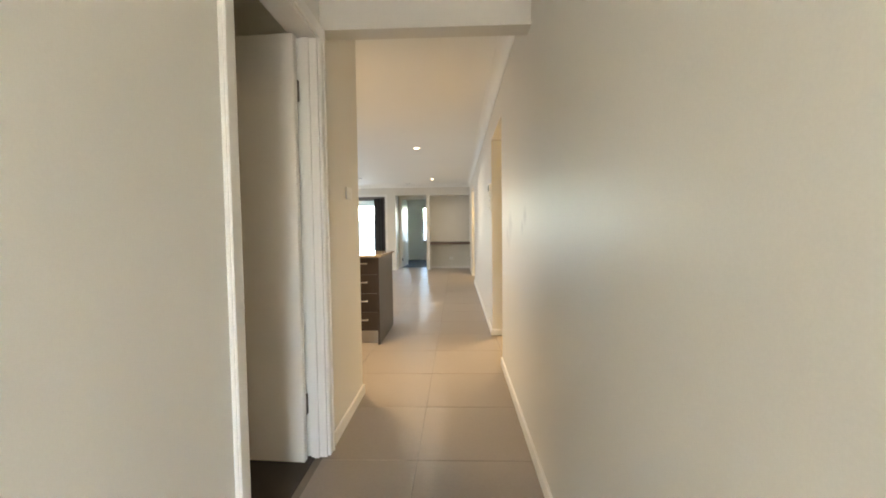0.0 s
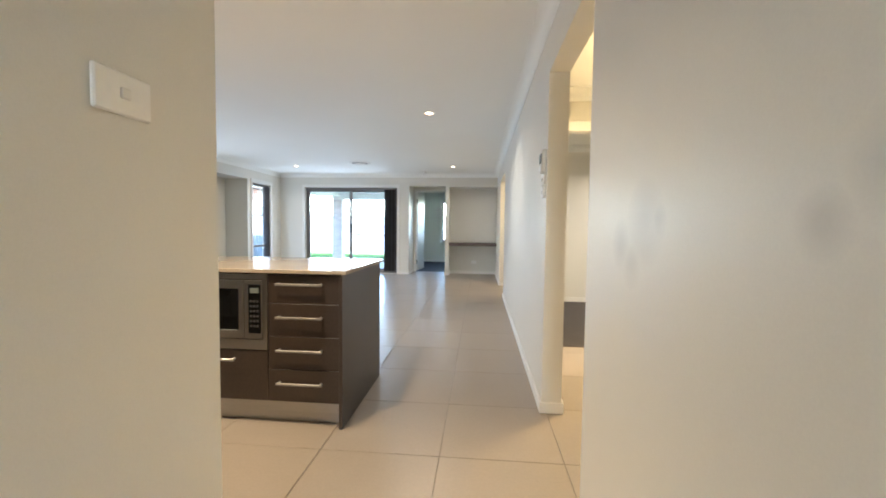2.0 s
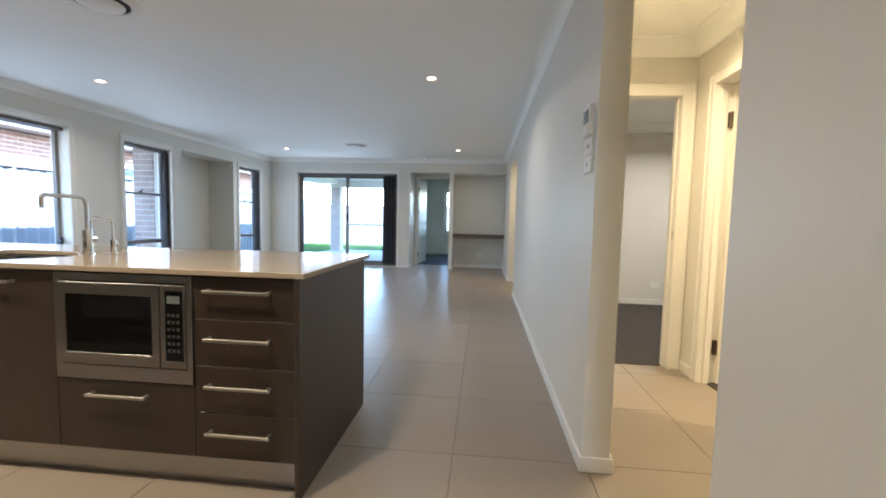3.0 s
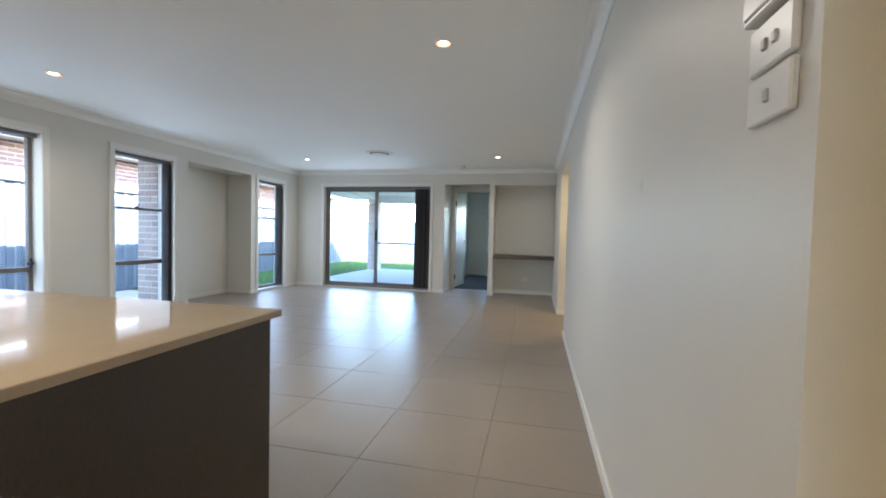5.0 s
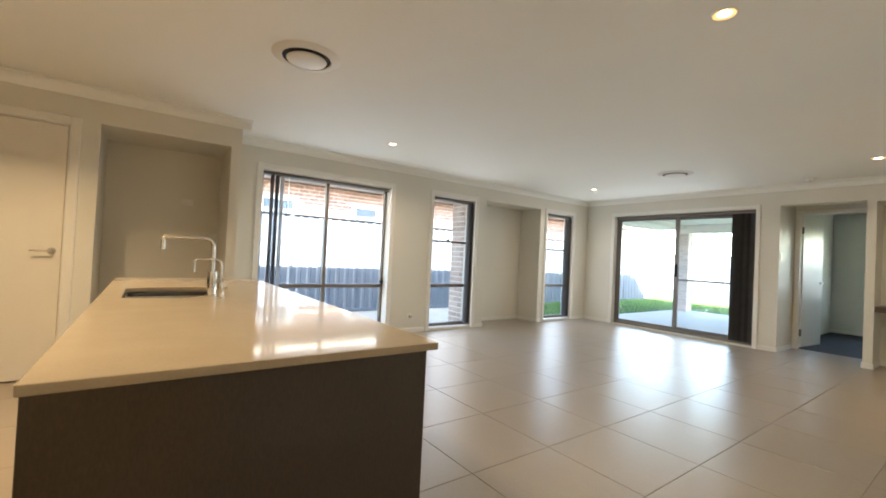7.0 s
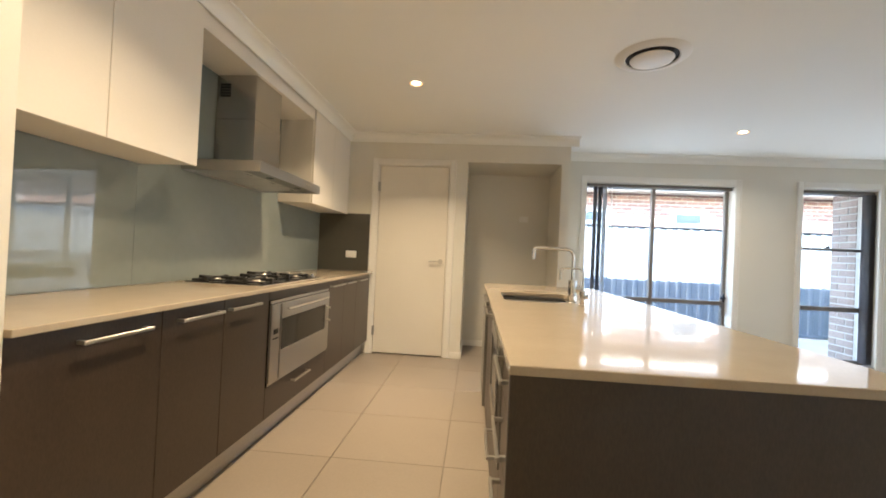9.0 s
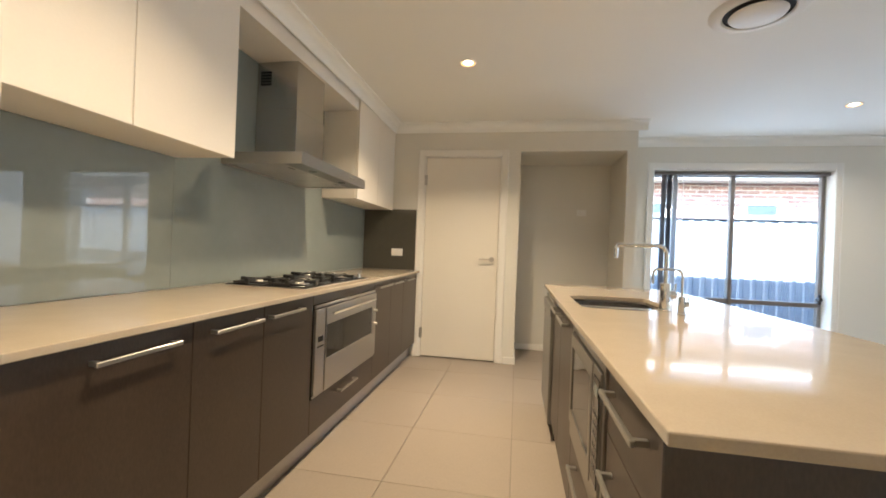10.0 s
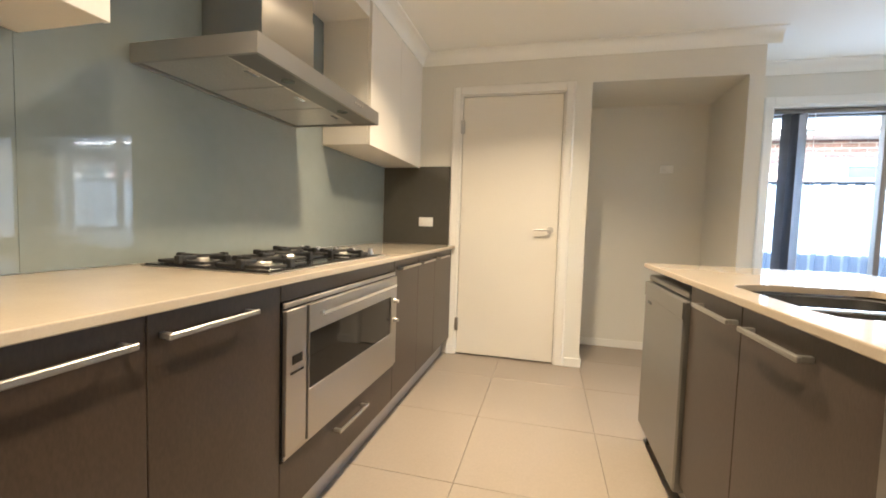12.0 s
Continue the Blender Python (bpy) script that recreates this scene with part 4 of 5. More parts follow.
box_part("glass_sheet", (XK + 0.001, XK + 0.008, YK + 0.001, 2.676, 0.8845, 1.512), SPLASHD, sp2, bevel=0.001)


# ---- overhead cupboards and range hood ----
def overhead(x0, x1, splits, label):
    c = thing("overhead_cupboard", ((x0 + x1) / 2, 2.26, 1.50), label, "cupboard", "overhead cupboards")
    box_part("carcass", (x0, x1, YK + 0.001, 2.40, 1.504, 2.345), CREAM, c, bevel=0.001)
    edges = [x0] + splits + [x1]
    for p, q in zip(edges, edges[1:]):
        box_part("door", (p + 0.0015, q - 0.0015, 2.402, 2.42, 1.500, 2.345), CREAM, c, "cream gloss door", 0.0015)


overhead(-1.783, -0.733, [-1.275], "cream gloss overhead cupboards beside the range hood")
overhead(-4.218, -3.245, [-3.73], "cream gloss overhead cupboards near the pantry")
solid("wall_bulkhead", [(-3.244, -1.784, YK + 0.001, 2.405, 2.218, TOP), (-4.218, -0.733, YK - 0.012, 2.40, 2.346, TOP)], CREAM, "cream bulkhead panel over the range hood", "bulkhead")

hood = thing("range_hood", (-2.52, 2.35, 1.53), "stainless steel canopy range hood with square chimney", "range hood")
hx0, hx1, hy0, hy1, hz0, hz1 = -2.968, -2.073, YK + 0.001, 2.592, 1.540, 1.602
b = bmesh.new()
for d in ((hx0, hx1, hy1 - 0.012, hy1, hz0, hz1), (hx0, hx1, hy0, hy0 + 0.012, hz0, hz1), (hx0, hx0 + 0.012, hy0 + 0.012, hy1 - 0.012, hz0, hz1), (hx1 - 0.012, hx1, hy0 + 0.012, hy1 - 0.012, hz0, hz1), (hx0 + 0.012, hx1 - 0.012, hy0 + 0.012, hy1 - 0.012, hz1 - 0.01, hz1 - 0.001)):
    bx(b, *d)
can = part("canopy", b, STEEL, hood)
# A darker steel here imitates the dark reflection under the canopy.
box_part("light_panel", (hx0 + 0.013, hx1 - 0.013, hy1 - 0.125, hy1 - 0.013, hz0 + 0.004, hz0 + 0.012), DWSTEEL, hood, "steel lamp panel coloured dark for its reflection")
for i in range(3):
    w = (hx1 - hx0 - 0.04) / 3
    x0 = hx0 + 0.02 + i * w
    fl = box_part("filter", (x0 + 0.003, x0 + w - 0.003, hy0 + 0.02, hy1 - 0.13, hz0 + 0.006, hz0 + 0.014), FILTER, hood, "mesh grease filter", 0.002)
    box_part("filter_latch", (x0 + w / 2 - 0.03, x0 + w / 2 + 0.03, hy1 - 0.165, hy1 - 0.145, hz0 + 0.003, hz0 + 0.006), CHROME, fl)
for x in (-2.72, -2.32):
    b = bmesh.new()
    cyl(b, (x, hy1 - 0.07, hz0 + 0.001), (x, hy1 - 0.07, hz0 + 0.005), 0.024)
    part("hood_lamp", b, GREYP, hood, "unlit round hood lamp", True)
for i in range(4):
    b = bmesh.new()
    cyl(b, (-2.70 - 0.022 * i, hy1, 1.575), (-2.70 - 0.022 * i, hy1 + 0.006, 1.575), 0.006)
    part("button", b, CHROME, can, "small round button")
b = bmesh.new()
for d in ((-2.702, -2.356, YK + 0.001, 2.385, hz1, 1.93), (-2.698, -2.360, YK + 0.001, 2.381, 1.93, 2.217)):
    bx(b, *d, bevel=0.002)
ch = part("chimney", b, FLUESTEEL, hood)
for i in range(5):
    b = bmesh.new()
    bx(b, -2.361, -2.3585, 2.135, 2.205, 2.075 + i * 0.018, 2.089 + i * 0.018)
    part("vent_slot", b, BLACKG, ch, "dark slot")


# ---- island ----
IF = 3.947         # fronts of the island, facing the back bench
IT = 0.866         # underside of its stone
isl = thing("island_benchtop", (-1.98, 4.4, IT), "cream stone island benchtop with a sink cut-out", "benchtop")


def rounded(corners, r, n=6):
    """A closed outline with every corner rounded."""
    out = []
    for a, c, e in zip(corners[-1:] + corners[:-1], corners, corners[1:] + corners[:1]):
        a, c, e = Vector((*a, 0)), Vector((*c, 0)), Vector((*e, 0))
        out += [(p.x, p.y) for p in bend(c + (a - c).normalized() * r, c, c + (e - c).normalized() * r, n)]
    return out


def plate(bm, loops, z0, z1):
    """A flat plate between two heights: the first outline is its edge, the others are holes."""
    edges = []
    for loop in loops:
        vs = [bm.verts.new((x, y, z0)) for x, y in loop]
        edges += [bm.edges.new((vs[k - 1], vs[k])) for k in range(len(vs))]
    bmesh.ops.triangle_fill(bm, edges=edges, use_beauty=True)
    up = bmesh.ops.extrude_face_region(bm, geom=bm.faces[:])["geom"]
    bmesh.ops.translate(bm, vec=(0, 0, z1 - z0), verts=[v for v in up if isinstance(v, bmesh.types.BMVert)])
    bmesh.ops.recalc_face_normals(bm, faces=bm.faces)


CUTOUT = rounded([(-2.47, 4.01), (-1.99, 4.01), (-1.975, 4.27), (-2.12, 4.385), (-2.30, 4.425), (-2.53, 4.425), (-2.53, 4.12)], 0.05)
BOWLS = (((-2.518, -2.262, 4.020, 4.410), 0.17), ((-2.238, -1.985, 4.020, 4.370), 0.13))
b = bmesh.new()
plate(b, [[(-3.245, 3.925), (-0.70, 3.925), (-0.70, 4.80), (-3.245, 4.80)], CUTOUT], IT, 0.888)
edges = [e for e in b.edges if len(e.link_faces) == 2 and e.calc_face_angle(0) > 1.0]
bmesh.ops.bevel(b, geom=edges, offset=0.003, segments=2, affect="EDGES", profile=0.5)
part("slab", b, STONE, isl)

shell = thing("kitchen_island", (-0.72, 4.34, 0), "dark wood laminate panels enclosing the kitchen island", "kitchen island")
box_part("end_panel", (-0.742, -0.722, 3.928, 4.775, 0.0, IT - 0.0005), LAMINATE, shell)
box_part("back_panel", (-3.20, -0.744, 4.735, 4.755, 0.0, IT - 0.0005), LAMINATE, shell)


def island_unit(x0, x1, label, fronts):
    c = thing("island_cabinet", ((x0 + x1) / 2, 4.3, 0), label, "cabinet", "island cabinets")
    cx0, cx1 = x0 + 0.001, x1 - 0.001
    box_part("carcass", (cx0, cx1, IF + 0.02, 4.73, 0.135, 0.60), DARKGAP, c, bevel=0)
    box_part("carcass_back", (cx0, cx1, 4.45, 4.73, 0.60, IT - 0.002), DARKGAP, c, bevel=0)
    for z0, z1, h0, h1, hz in fronts:
        d = box_part("drawer_front" if z1 - z0 < 0.4 else "door", (x0 + 0.0015, x1 - 0.0015, IF, IF + 0.018, z0, z1), LAMINATE, c, "dark wood-grain laminate front", 0.0015)
        bar_handle(d, h0, h1, IF, hz, -1)
    box_part("kickboard", (x0, x1, IF + 0.06, IF + 0.075, 0, 0.135), KICK, c, "brushed metal kickboard", 0)
    return c


island_unit(-1.157, -0.744, "dark laminate four-drawer unit at the island's end", [(0.697, 0.858, -1.10, -0.835, 0.806), (0.510, 0.694, -1.10, -0.835, 0.620), (0.323, 0.507, -1.10, -0.835, 0.434), (0.137, 0.320, -1.10, -0.835, 0.247)])
island_unit(-1.752, -1.157, "dark laminate microwave housing with a drawer below", [(0.137, 0.425, -1.605, -1.345, 0.372)])
island_unit(-2.225, -1.752, "dark laminate sink cupboard with steel bar handle", [(0.137, 0.860, -2.17, -1.916, 0.813)])
island_unit(-2.612, -2.225, "dark laminate sink cupboard beside the dishwasher", [(0.137, 0.860, -2.504, -2.236, 0.813)])

mw = thing("microwave", (-1.45, 4.1, 0.43), "built-in stainless steel microwave with black glass door", "microwave")
mx0, mx1, mz0, mz1 = -1.748, -1.160, 0.43, 0.858
b = bmesh.new()
ring(b, (mx0, mx1, mz0, mz1), (mx0 + 0.024, mx1 - 0.024, 0.488, 0.828), IF - 0.006, IF + 0.012)
part("trim_frame", b, MWSTEEL, mw, "brushed stainless surround")
box_part("body", (mx0 + 0.002, mx1 - 0.002, IF + 0.012, 4.40, mz0 + 0.003, mz1 - 0.002), DARKGAP, mw, bevel=0)
b = bmesh.new()
ring(b, (-1.722, -1.292, 0.494, 0.822), (-1.692, -1.322, 0.540, 0.775), IF - 0.014, IF + 0.010)
md = part("door", b, MWSTEEL, mw, "stainless door frame")
box_part("window_glass", (-1.693, -1.321, IF - 0.010, IF + 0.008, 0.539, 0.776), BLACKG, md, "black glass window", 0)
box_part("control_panel", (-1.288, -1.186, IF - 0.012, IF + 0.010, 0.494, 0.822), MWSTEEL, mw)
cpn = box_part("keypad", (-1.264, -1.192, IF - 0.0145, IF - 0.0122, 0.525, 0.800), BLACKG, mw, "black glass keypad", 0)
box_part("clock_display", (-1.254, -1.202, IF - 0.0155, IF - 0.0147, 0.752, 0.782), GREYP, cpn, "", 0)
for i in range(6):
    for j in range(3):
        box_part("key", (-1.254 + 0.019 * j, -1.242 + 0.019 * j, IF - 0.0155, IF - 0.0147, 0.560 + 0.028 * i, 0.572 + 0.028 * i), KEYM, cpn, "", 0)

dw = thing("dishwasher", (-2.9, 4.2, 0), "stainless steel freestanding dishwasher under the island stone", "dishwasher")
box_part("body", (-3.205, -2.622, 3.985, 4.52, 0.03, 0.807), DWSTEEL, dw)
box_part("worktop", (-3.206, -2.621, 3.945, 4.52, 0.808, 0.836), DWSTEEL, dw, "grey machine top", 0.006)
box_part("door", (-3.204, -2.623, 3.930, 3.983, 0.095, 0.803), DWSTEEL, dw, "brushed stainless door", 0.006)
box_part("control_strip", (-3.204, -2.623, 3.926, 3.9305, 0.735, 0.801), DWSTEEL, dw, "plain steel control strip", 0.003)
box_part("badge", (-3.14, -3.08, 3.928, 3.931, 0.705, 0.718), BLACKG, dw, "small dark badge", 0)
box_part("kick_plate", (-3.19, -2.62, 3.99, 4.0, 0.03, 0.093), GREYP, dw)
for x in (-3.17, -2.64):
    b = bmesh.new()
    cyl(b, (x, 3.985, 0.0), (x, 3.985, 0.035), 0.018)
    part("foot", b, ENAMEL, dw, "black foot")

# sink and taps
sk = thing("sink", (-2.26, 4.20, 0.69), "undermounted stainless steel bowl-and-a-half sink", "sink")


def bowl(x0, x1, y0, y1, depth):
    """A pressed bowl with rounded corners and a soft foot."""
    b_ = bmesh.new()
    rings = []
    for inset, z in ((-0.016, IT - 0.003), (-0.002, IT - 0.004), (0.001, IT - 0.007), (0.003, IT - depth + 0.03), (0.010, IT - depth + 0.010), (0.030, IT - depth)):
        c = rounded([(x0 + inset, y0 + inset), (x1 - inset, y0 + inset), (x1 - inset, y1 - inset), (x0 + inset, y1 - inset)], 0.06 - inset * 0.5)
        rings.append([b_.verts.new((x, y, z)) for x, y in c])
    for p, q in zip(rings, rings[1:]):
        for k in range(len(p)):
            b_.faces.new((p[k - 1], p[k], q[k], q[k - 1]))
    b_.faces.new(rings[-1])
    bmesh.ops.recalc_face_normals(b_, faces=b_.faces)
    bmesh.ops.solidify(b_, geom=b_.faces[:], thickness=0.0015)
    o = part("bowl", b_, SINKST, sk, "", True)
    d_ = bmesh.new()
    lathe(d_, [(0.045, 0.001), (0.040, 0.004), (0.020, 0.002), (0.0, 0.002)], ((x0 + x1) / 2, (y0 + y1) / 2, IT - depth), 20)
    part("drain", d_, CHROME, o, "", True)


for dims, deep in BOWLS:
    bowl(*dims, deep)
b = bmesh.new()
bx(b, -2.266, -2.234, 4.012, 4.41, IT - 0.012, IT - 0.0015, bevel=0.004, seg=2)
part("divider", b, CHROME, sk, "bright steel divider between the bowls")


def gooseneck(name, x, y, rise, reach, r, label, body, tall):
    z = 0.888
    t = thing(name, (x, y, z), label, "tap")
    b_ = bmesh.new()
    lathe(b_, [(0.0, 0.0), (body * 1.25, 0.0), (body * 1.25, 0.006), (body, 0.008), (body, tall - 0.003), (body - 0.003, tall), (0.0, tall)], (x, y, z), 28)
    part("body", b_, CHROME, t, "", True)
    k = 0.16 * rise
    pts = [(x, y, z + 0.06), (x, y, z + rise - k)] + bend((x, y, z + rise - k), (x, y, z + rise), (x, y - k, z + rise)) \
        + bend((x, y - reach + 0.02, z + rise), (x, y - reach, z + rise), (x, y - reach, z + rise - 0.02), 5) + [(x, y - reach, z + rise - 0.06)]
    b_ = bmesh.new()
    tube(b_, pts, r)
    part("spout", b_, CHROME, t, "chrome square-bend spout", True)
    b_ = bmesh.new()
    h = z + tall * 0.58
    cyl(b_, (x, y + body * 0.6, h), (x, y + body * 1.9, h), body * 0.78, n=24)
    tube(b_, [(x, y + body * 1.5, h + body * 0.4), (x, y + body * 1.8, h + body * 1.2), (x, y + body * 1.9, h + body * 2.3)], body * 0.16)
    part("lever", b_, CHROME, t, "chrome side lever", True)


gooseneck("kitchen_mixer", -2.03, 4.358, 0.282, 0.208, 0.0092, "chrome gooseneck kitchen mixer tap on the island", 0.022, 0.122)
gooseneck("filter_tap", -1.915, 4.383, 0.184, 0.112, 0.0048, "small chrome filtered water tap beside the mixer", 0.0135, 0.075)


# ---- outside ----
G = -0.15
bm = bmesh.new()
bmesh.ops.create_grid(bm, x_segments=24, y_segments=24, size=400, matrix=Matrix.Translation((0, 0, G)))
tagged(new("ground", mesh_of("ground", bm, SAND)), "pale sandy bare ground beside the house", "ground", "", "structure")
bm = bmesh.new()
bx(bm, -8.0, -5.36, 10.4, 20.6, G - 0.05, G + 0.025)
bx(bm, -5.36, 14.0, 16.75, 20.6, G - 0.05, G + 0.025)
tagged(new("lawn", mesh_of("lawn", bm, TURF)), "green lawn soil under the grass", "lawn", "", "structure")
solid("pavement", [(-5.36, 3.5, YB + 0.2, 16.75, G - 0.05, -0.07)], CONC, "pale concrete alfresco slab", "slab", bevel=0.01)

verts, faces = [], []
rg = random.Random(7)
for i in range(26000):
    if i < 17000:
        x, y = rg.uniform(-7.95, -5.38), 10.4 + 10.1 * rg.random() ** 1.4
    else:
        x, y = rg.uniform(-5.3, 5.0), rg.uniform(16.78, 20.5)
    h, a, w = rg.uniform(0.03, 0.085), rg.uniform(0, 6.28), rg.uniform(0.004, 0.008)
    lx, ly = math.cos(a), math.sin(a)
    k, t = len(verts), rg.uniform(-0.03, 0.03)
    verts += [(x - ly * w, y + lx * w, G + 0.02), (x + ly * w, y - lx * w, G + 0.02), (x + lx * t, y + ly * t, G + 0.02 + h)]
    faces.append((k, k + 1, k + 2))
me = bpy.data.meshes.new("grass")
me.from_pydata(verts, [], faces)
me.materials.append(GRASS)
tagged(new("grass", me), "bright green short grass blades on the lawn", "grass", "", "stuff")


def fence_run(axis, face, side, start, count, label, top=1.90, bay=2.38, rib=0.018):
    """A ribbed steel fence: bays of folded sheet between posts, with a bottom and a top rail."""
    fnc = thing("fence", (face, start, G) if axis == "y" else (start, face, G), label, "fence")

    def at(u, d, z):
        return (face + side * d, u, z) if axis == "y" else (u, face + side * d, z)

    def bar(nm, u0, u1, d0, d1, z0, z1, m):
        b_ = bmesh.new()
        p, q = at(u0, d0, z0), at(u1, d1, z1)
        bx(b_, min(p[0], q[0]), max(p[0], q[0]), min(p[1], q[1]), max(p[1], q[1]), z0, z1, bevel=0.003)
        part(nm, b_, m, fnc)
    for i in range(count):
        u0 = start + i * bay
        b_ = bmesh.new()
        pat = ((0.0, 0.0), (0.10, 0.0), (0.122, rib), (0.178, rib))
        line = []
        u = 0.03
        while u < bay - 0.03:
            for du, d in pat:
                if u + du < bay - 0.02:
                    line.append((u0 + u + du, d))
            u += 0.2
        lo = [b_.verts.new(at(u, d, G + 0.03)) for u, d in line]
        hi = [b_.verts.new(at(u, d, top - 0.02)) for u, d in line]
        for k in range(len(line) - 1):
            b_.faces.new((lo[k], lo[k + 1], hi[k + 1], hi[k]))
        part("panel", b_, FENCE, fnc)
        bar("post", u0 - 0.025, u0 + 0.025, -0.03, 0.03, G, top, FENCE)
        bar("bottom_rail", u0 + 0.025, u0 + bay - 0.025, -0.028, 0.04, G + 0.01, G + 0.07, FENCE)
        # Far darker than the sheets, to draw a dark line along the fence top.
        bar("top_rail", u0 + 0.025, u0 + bay - 0.025, -0.004, 0.046, top - 0.022, top - 0.001, FENCET)


fence_run("y", -8.0, 1, 1.6, 8, "pale grey ribbed steel side fence, its foot in shade", top=1.83)
fence_run("x", 20.65, -1, -8.0, 9, "pale grey ribbed steel rear fence in full sun", top=1.62, rib=0.008)

# neighbour's house beyond the side fence
NX = -9.4
nb = thing("neighbour_house", (NX - 2, 8, G), "neighbour's red brick house with white windows and pale eaves", "house")
nwin = [(3.3, 4.0), (6.05, 6.82), (8.26, 8.93), (12.2, 13.2)]
bm = bmesh.new()
for d in pierced("y", NX - 0.25, NX + 0.006, -3.0, 22.0, G, 2.80, [(p, q, 1.30, 2.30) for p, q in nwin]):
    bx(bm, *d)
part("wall", bm, MORTAR, nb, "pale mortar and backing of the brick wall")
box_part("eave_lining", (NX, NX + 0.55, -3.2, 22.2, 2.675, 2.69), NBEAVE, nb, "pale eave lining", 0)
box_part("fascia", (NX + 0.55, NX + 0.57, -3.2, 22.2, 2.655, 2.82), NBEAVE, nb, "", 0.003)
b = bmesh.new()
bx(b, NX + 0.57, NX + 0.67, -3.2, 22.2, 2.72, 2.82, bevel=0.02, seg=2)
part("gutter", b, NBEAVE, nb)
b = bmesh.new()
v = [b.verts.new(p) for p in ((NX + 0.60, -3.3, 2.83), (NX + 0.60, 22.3, 2.83), (NX - 4.6, 22.3, 4.9), (NX - 4.6, -3.3, 4.9))]
b.faces.new(v)
bmesh.ops.solidify(b, geom=b.faces[:], thickness=0.08)
part("roof", b, ROOFT, nb, "dark pitched roof")
for p, q in nwin:
    w = box_part("window", (NX - 0.10, NX - 0.09, p + 0.05, q - 0.05, 1.35, 2.25), NBGLASS, nb, "window pane coloured blue-grey for its reflection", 0)
    for d in ((p, p + 0.05, 1.30, 2.30), (q - 0.05, q, 1.30, 2.30), (p + 0.05, q - 0.05, 2.25, 2.30), (p + 0.05, q - 0.05, 1.30, 1.35)):
        box_part("window_frame", (NX - 0.10, NX - 0.03, d[0], d[1], d[2], d[3]), PLASTIC, w, "white window frame", 0.002)

# alfresco: ceiling, beams and pier; eaves of this house
solid("alfresco_ceiling", [(-5.45, 2.0, YB + 0.2, 16.95, 2.34, 2.37)], EAVE, "pale alfresco ceiling lining", "ceiling")
solid("alfresco_beam", [(-5.36, 2.0, 16.30, 16.62, 2.115, 2.34), (-5.36, -5.08, YB + 0.2, 16.30, 2.23, 2.34)], EAVE, "pale painted alfresco beams", "beam")
solid("eave", [(-6.05, -6.02, 4.0, 17.05, 2.25, 2.44), (-6.02, -5.52, 4.0, YB + 0.2, 2.27, 2.285), (-5.52, -5.07, 4.0, 8.438, 2.27, 2.285), (-5.52, -5.07, 10.167, YB + 0.2, 2.27, 2.285), (-6.02, -5.452, YB + 0.2, 17.02, 2.27, 2.285), (-5.45, 2.0, 16.96, 17.02, 2.25, 2.40)], EAVE, "pale eave and fascia", "eave")
b = bmesh.new()
bx(b, -6.17, -6.05, 4.0, 17.0, 2.32, 2.43, bevel=0.02, seg=2)
tagged(new("gutter", mesh_of("gutter", b, FENCET)), "dark steel roof gutter", "gutter", "", "structure")

pier = thing("brick_pier", (-5.17, 16.46, G), "brick pier, paled as if by flare, holding up the alfresco roof", "pier")
box_part("core", (-5.335, -5.005, 16.315, 16.605, -0.07, 2.114), PIERMORTAR, pier, "mortar core paled as if by flare", 0)
bm = bmesh.new()
z, row = -0.07, 0
while z < 2.03:
    for u in ((-5.345, -5.12), (-5.11, -4.995)) if row % 2 else ((-5.345, -5.23), (-5.22, -4.995)):
        bx(bm, u[0], u[1], 16.305, 16.41, z + 0.005, z + 0.081)
        bx(bm, u[0], u[1], 16.51, 16.615, z + 0.005, z + 0.081)
    z, row = z + 0.0865, row + 1
tagged(part("brickwork", bm, PIERBRICK, pier, "pinkish bricks paled as if by flare"), kind="stuff")

bump = thing("alcove_brick_skin", (-5.3, 9.3, G), "dusty pink brown brick outer skin of the alcove bay", "brick wall")
box_part("backing", (-5.515, -5.075, 8.440, 8.555, G, 2.268), SKINMORTAR, bump, "pale mortar joints", 0)
box_part("backing", (-5.515, -5.425, 8.555, 10.165, G, 2.268), SKINMORTAR, bump, "pale mortar joints", 0)
box_part("backing", (-5.425, -5.075, 10.065, 10.165, G, 2.268), SKINMORTAR, bump, "pale mortar joints", 0)


# ---- pieces: bricks and floor tiles ----
def shared_box(name, sx, sy, sz, material, chamfer):
    b_ = bmesh.new()
    bx(b_, -sx / 2, sx / 2, -sy / 2, sy / 2, -sz / 2, sz / 2, bevel=chamfer)
    return mesh_of(name, b_, material)


def piece(name, me, parent, at):
    ob = new(name, me)
    ob.parent = parent
    p = parent.parent
    base = parent.matrix_basis.translation + (p.matrix_basis.translation if p else Vector())
    ob.location = Vector(at) - base
    return ob


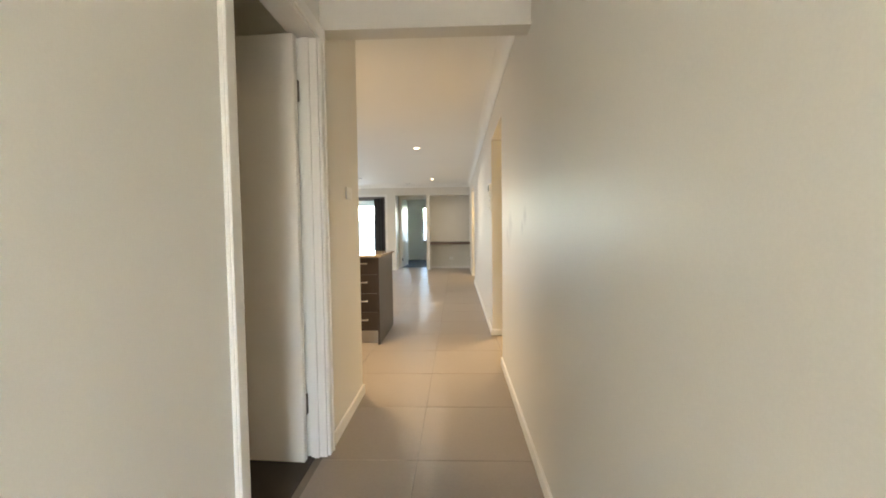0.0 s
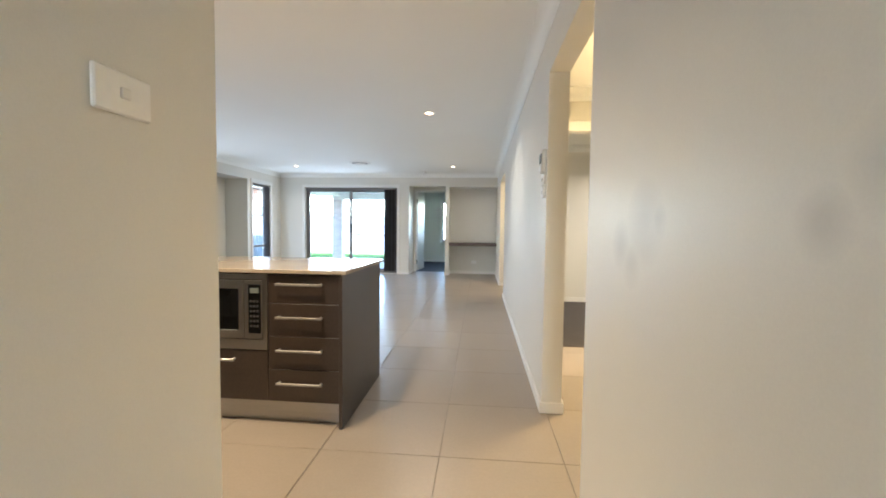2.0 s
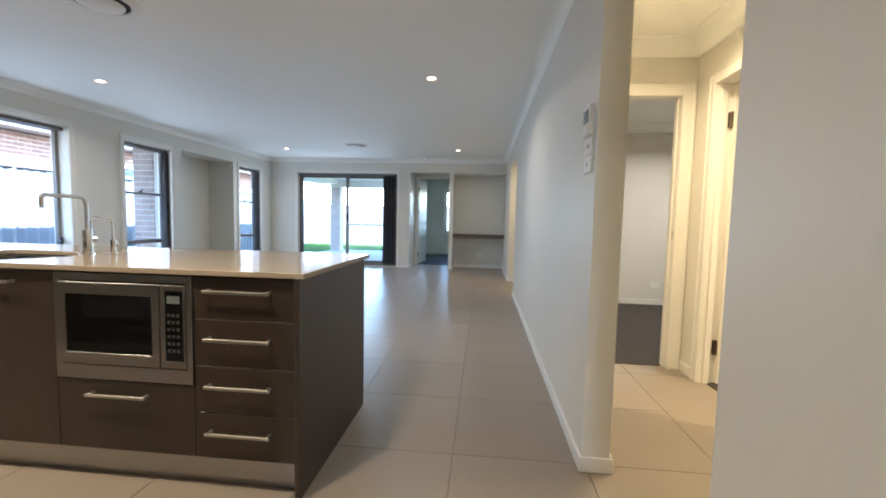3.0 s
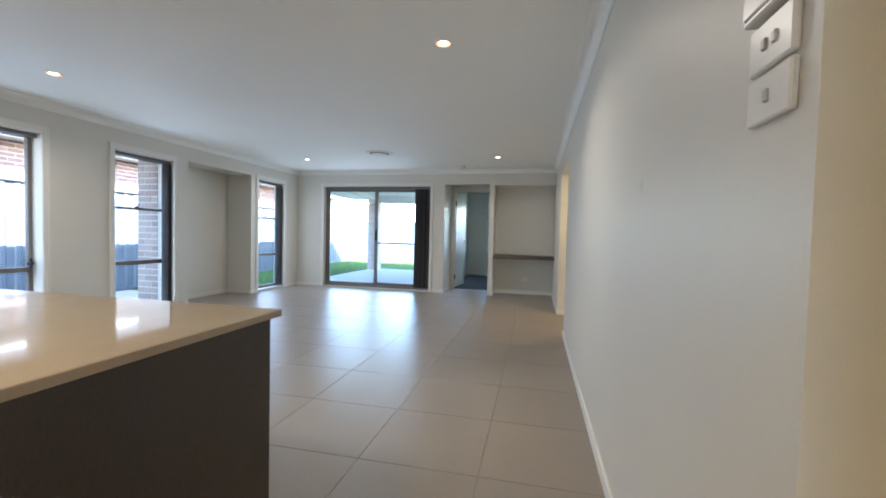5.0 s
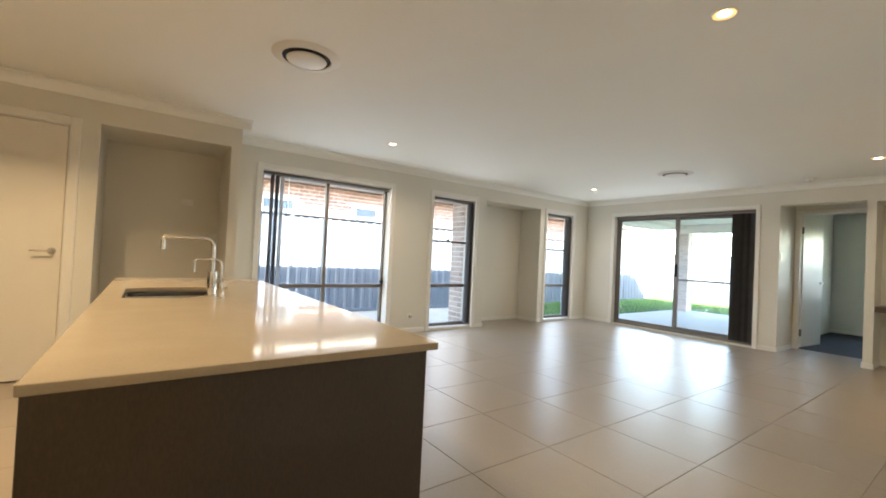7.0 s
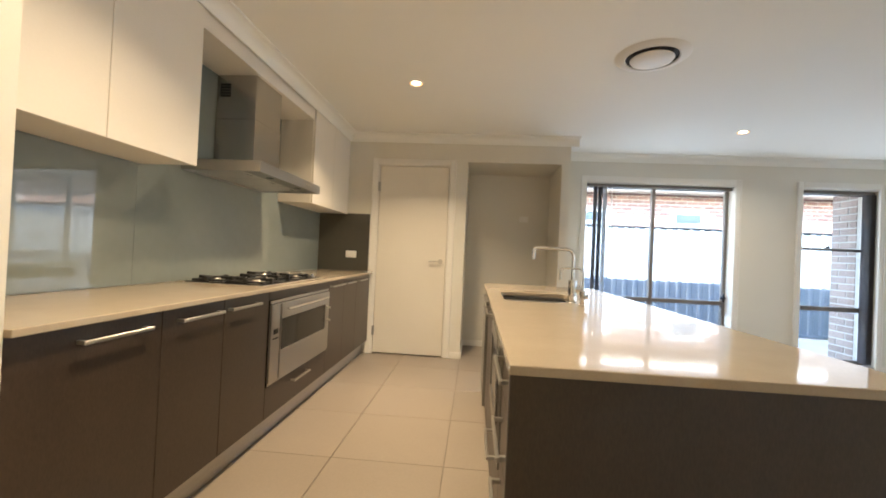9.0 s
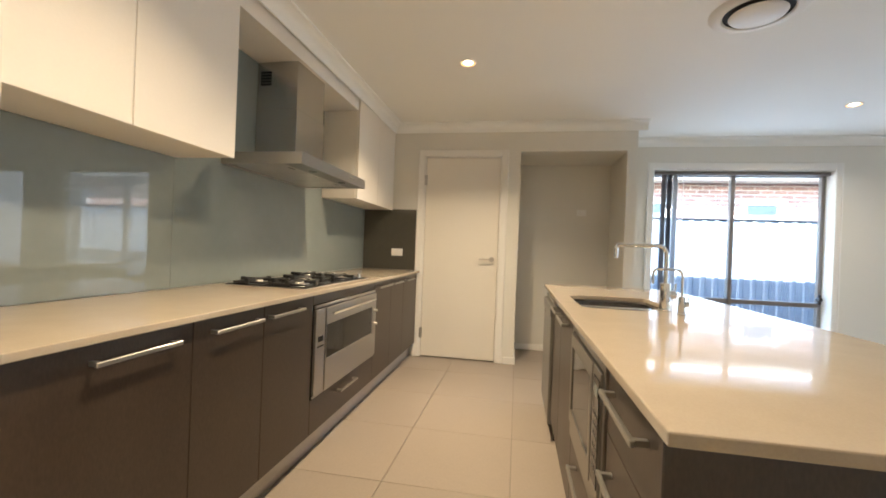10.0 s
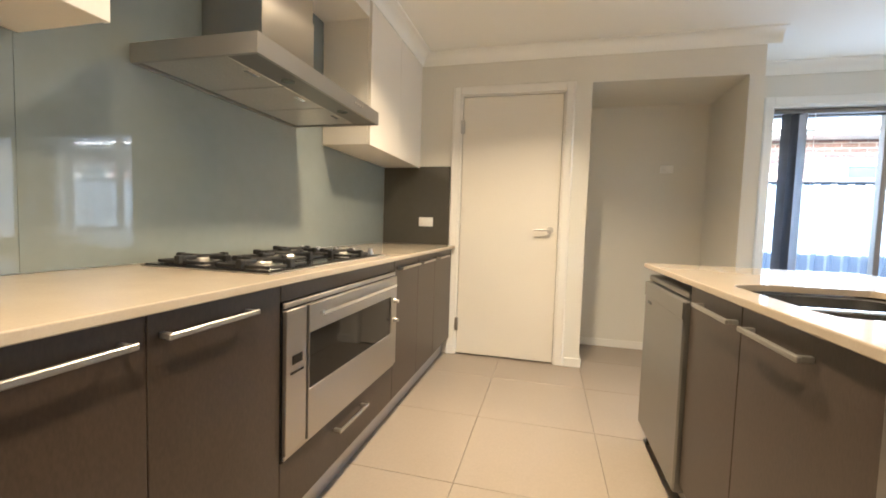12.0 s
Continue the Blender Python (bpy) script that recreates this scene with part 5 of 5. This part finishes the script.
brick_x = shared_box("brick", 0.223, 0.03, 0.071, SKINBRICK, 0.003)
half_x = shared_box("brick", 0.105, 0.03, 0.071, SKINBRICK, 0.003)
rg = random.Random(3)
row = 0
z = G + 0.04
while z < 2.23:
    x = -5.512
    seq = (brick_x, half_x, half_x) if row % 2 else (half_x, brick_x, half_x)
    for me in seq:
        w = 0.228 if me is brick_x else 0.109
        if x + w > -5.06:
            break
        piece("brick", me, bump, (x + w / 2, 8.448 + rg.uniform(-0.0015, 0.0015), z))
        x += w + 0.010
    z += 0.0865
    row += 1

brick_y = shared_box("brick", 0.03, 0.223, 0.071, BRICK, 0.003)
nbw = [o for o in nb.children if o.name.startswith("wall")][0]
joined = bmesh.new()
row, z = 0, G + 0.05
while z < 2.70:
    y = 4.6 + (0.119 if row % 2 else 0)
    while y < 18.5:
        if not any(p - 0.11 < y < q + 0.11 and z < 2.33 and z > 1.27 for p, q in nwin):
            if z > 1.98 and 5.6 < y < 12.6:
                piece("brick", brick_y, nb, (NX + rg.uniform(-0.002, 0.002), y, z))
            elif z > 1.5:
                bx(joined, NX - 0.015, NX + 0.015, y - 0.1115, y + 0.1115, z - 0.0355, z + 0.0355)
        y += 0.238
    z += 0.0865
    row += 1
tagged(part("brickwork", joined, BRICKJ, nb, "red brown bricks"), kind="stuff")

P, TX, TY, GAP = 0.606, -0.16, 3.12, 0.003
regions = [(-5.008, 0.446, 2.514, 11.604), (XL - 0.02, 0.446, -2.2, 2.514), (0.446, 1.53, 2.45, 5.745), (0.446, 1.72, 8.40, 10.0), (-0.766, 0.446, 11.604, 11.88), (-1.978, -0.766, 11.604, 12.18), (-5.40, -5.008, 8.574, 10.06)]
floor = bpy.data.objects["floor"]
full_tile = shared_box("tile", P - GAP, P - GAP, 0.010, TILE, 0.0012)
for rx0, rx1, ry0, ry1 in regions:
    for i in range(-10, 6):
        for j in range(-12, 18):
            x0, y0 = TX + i * P, TY + j * P
            cx0, cx1, cy0, cy1 = max(x0 + GAP / 2, rx0), min(x0 + P - GAP / 2, rx1), max(y0 + GAP / 2, ry0), min(y0 + P - GAP / 2, ry1)
            if cx1 - cx0 < 0.015 or cy1 - cy0 < 0.015:
                continue
            if cx1 - cx0 > P - GAP - 0.002 and cy1 - cy0 > P - GAP - 0.002:
                me = full_tile
            else:
                me = shared_box("tile", cx1 - cx0, cy1 - cy0, 0.010, TILE, 0.0012)
            piece("tile", me, floor, ((cx0 + cx1) / 2, (cy0 + cy1) / 2, -0.005))
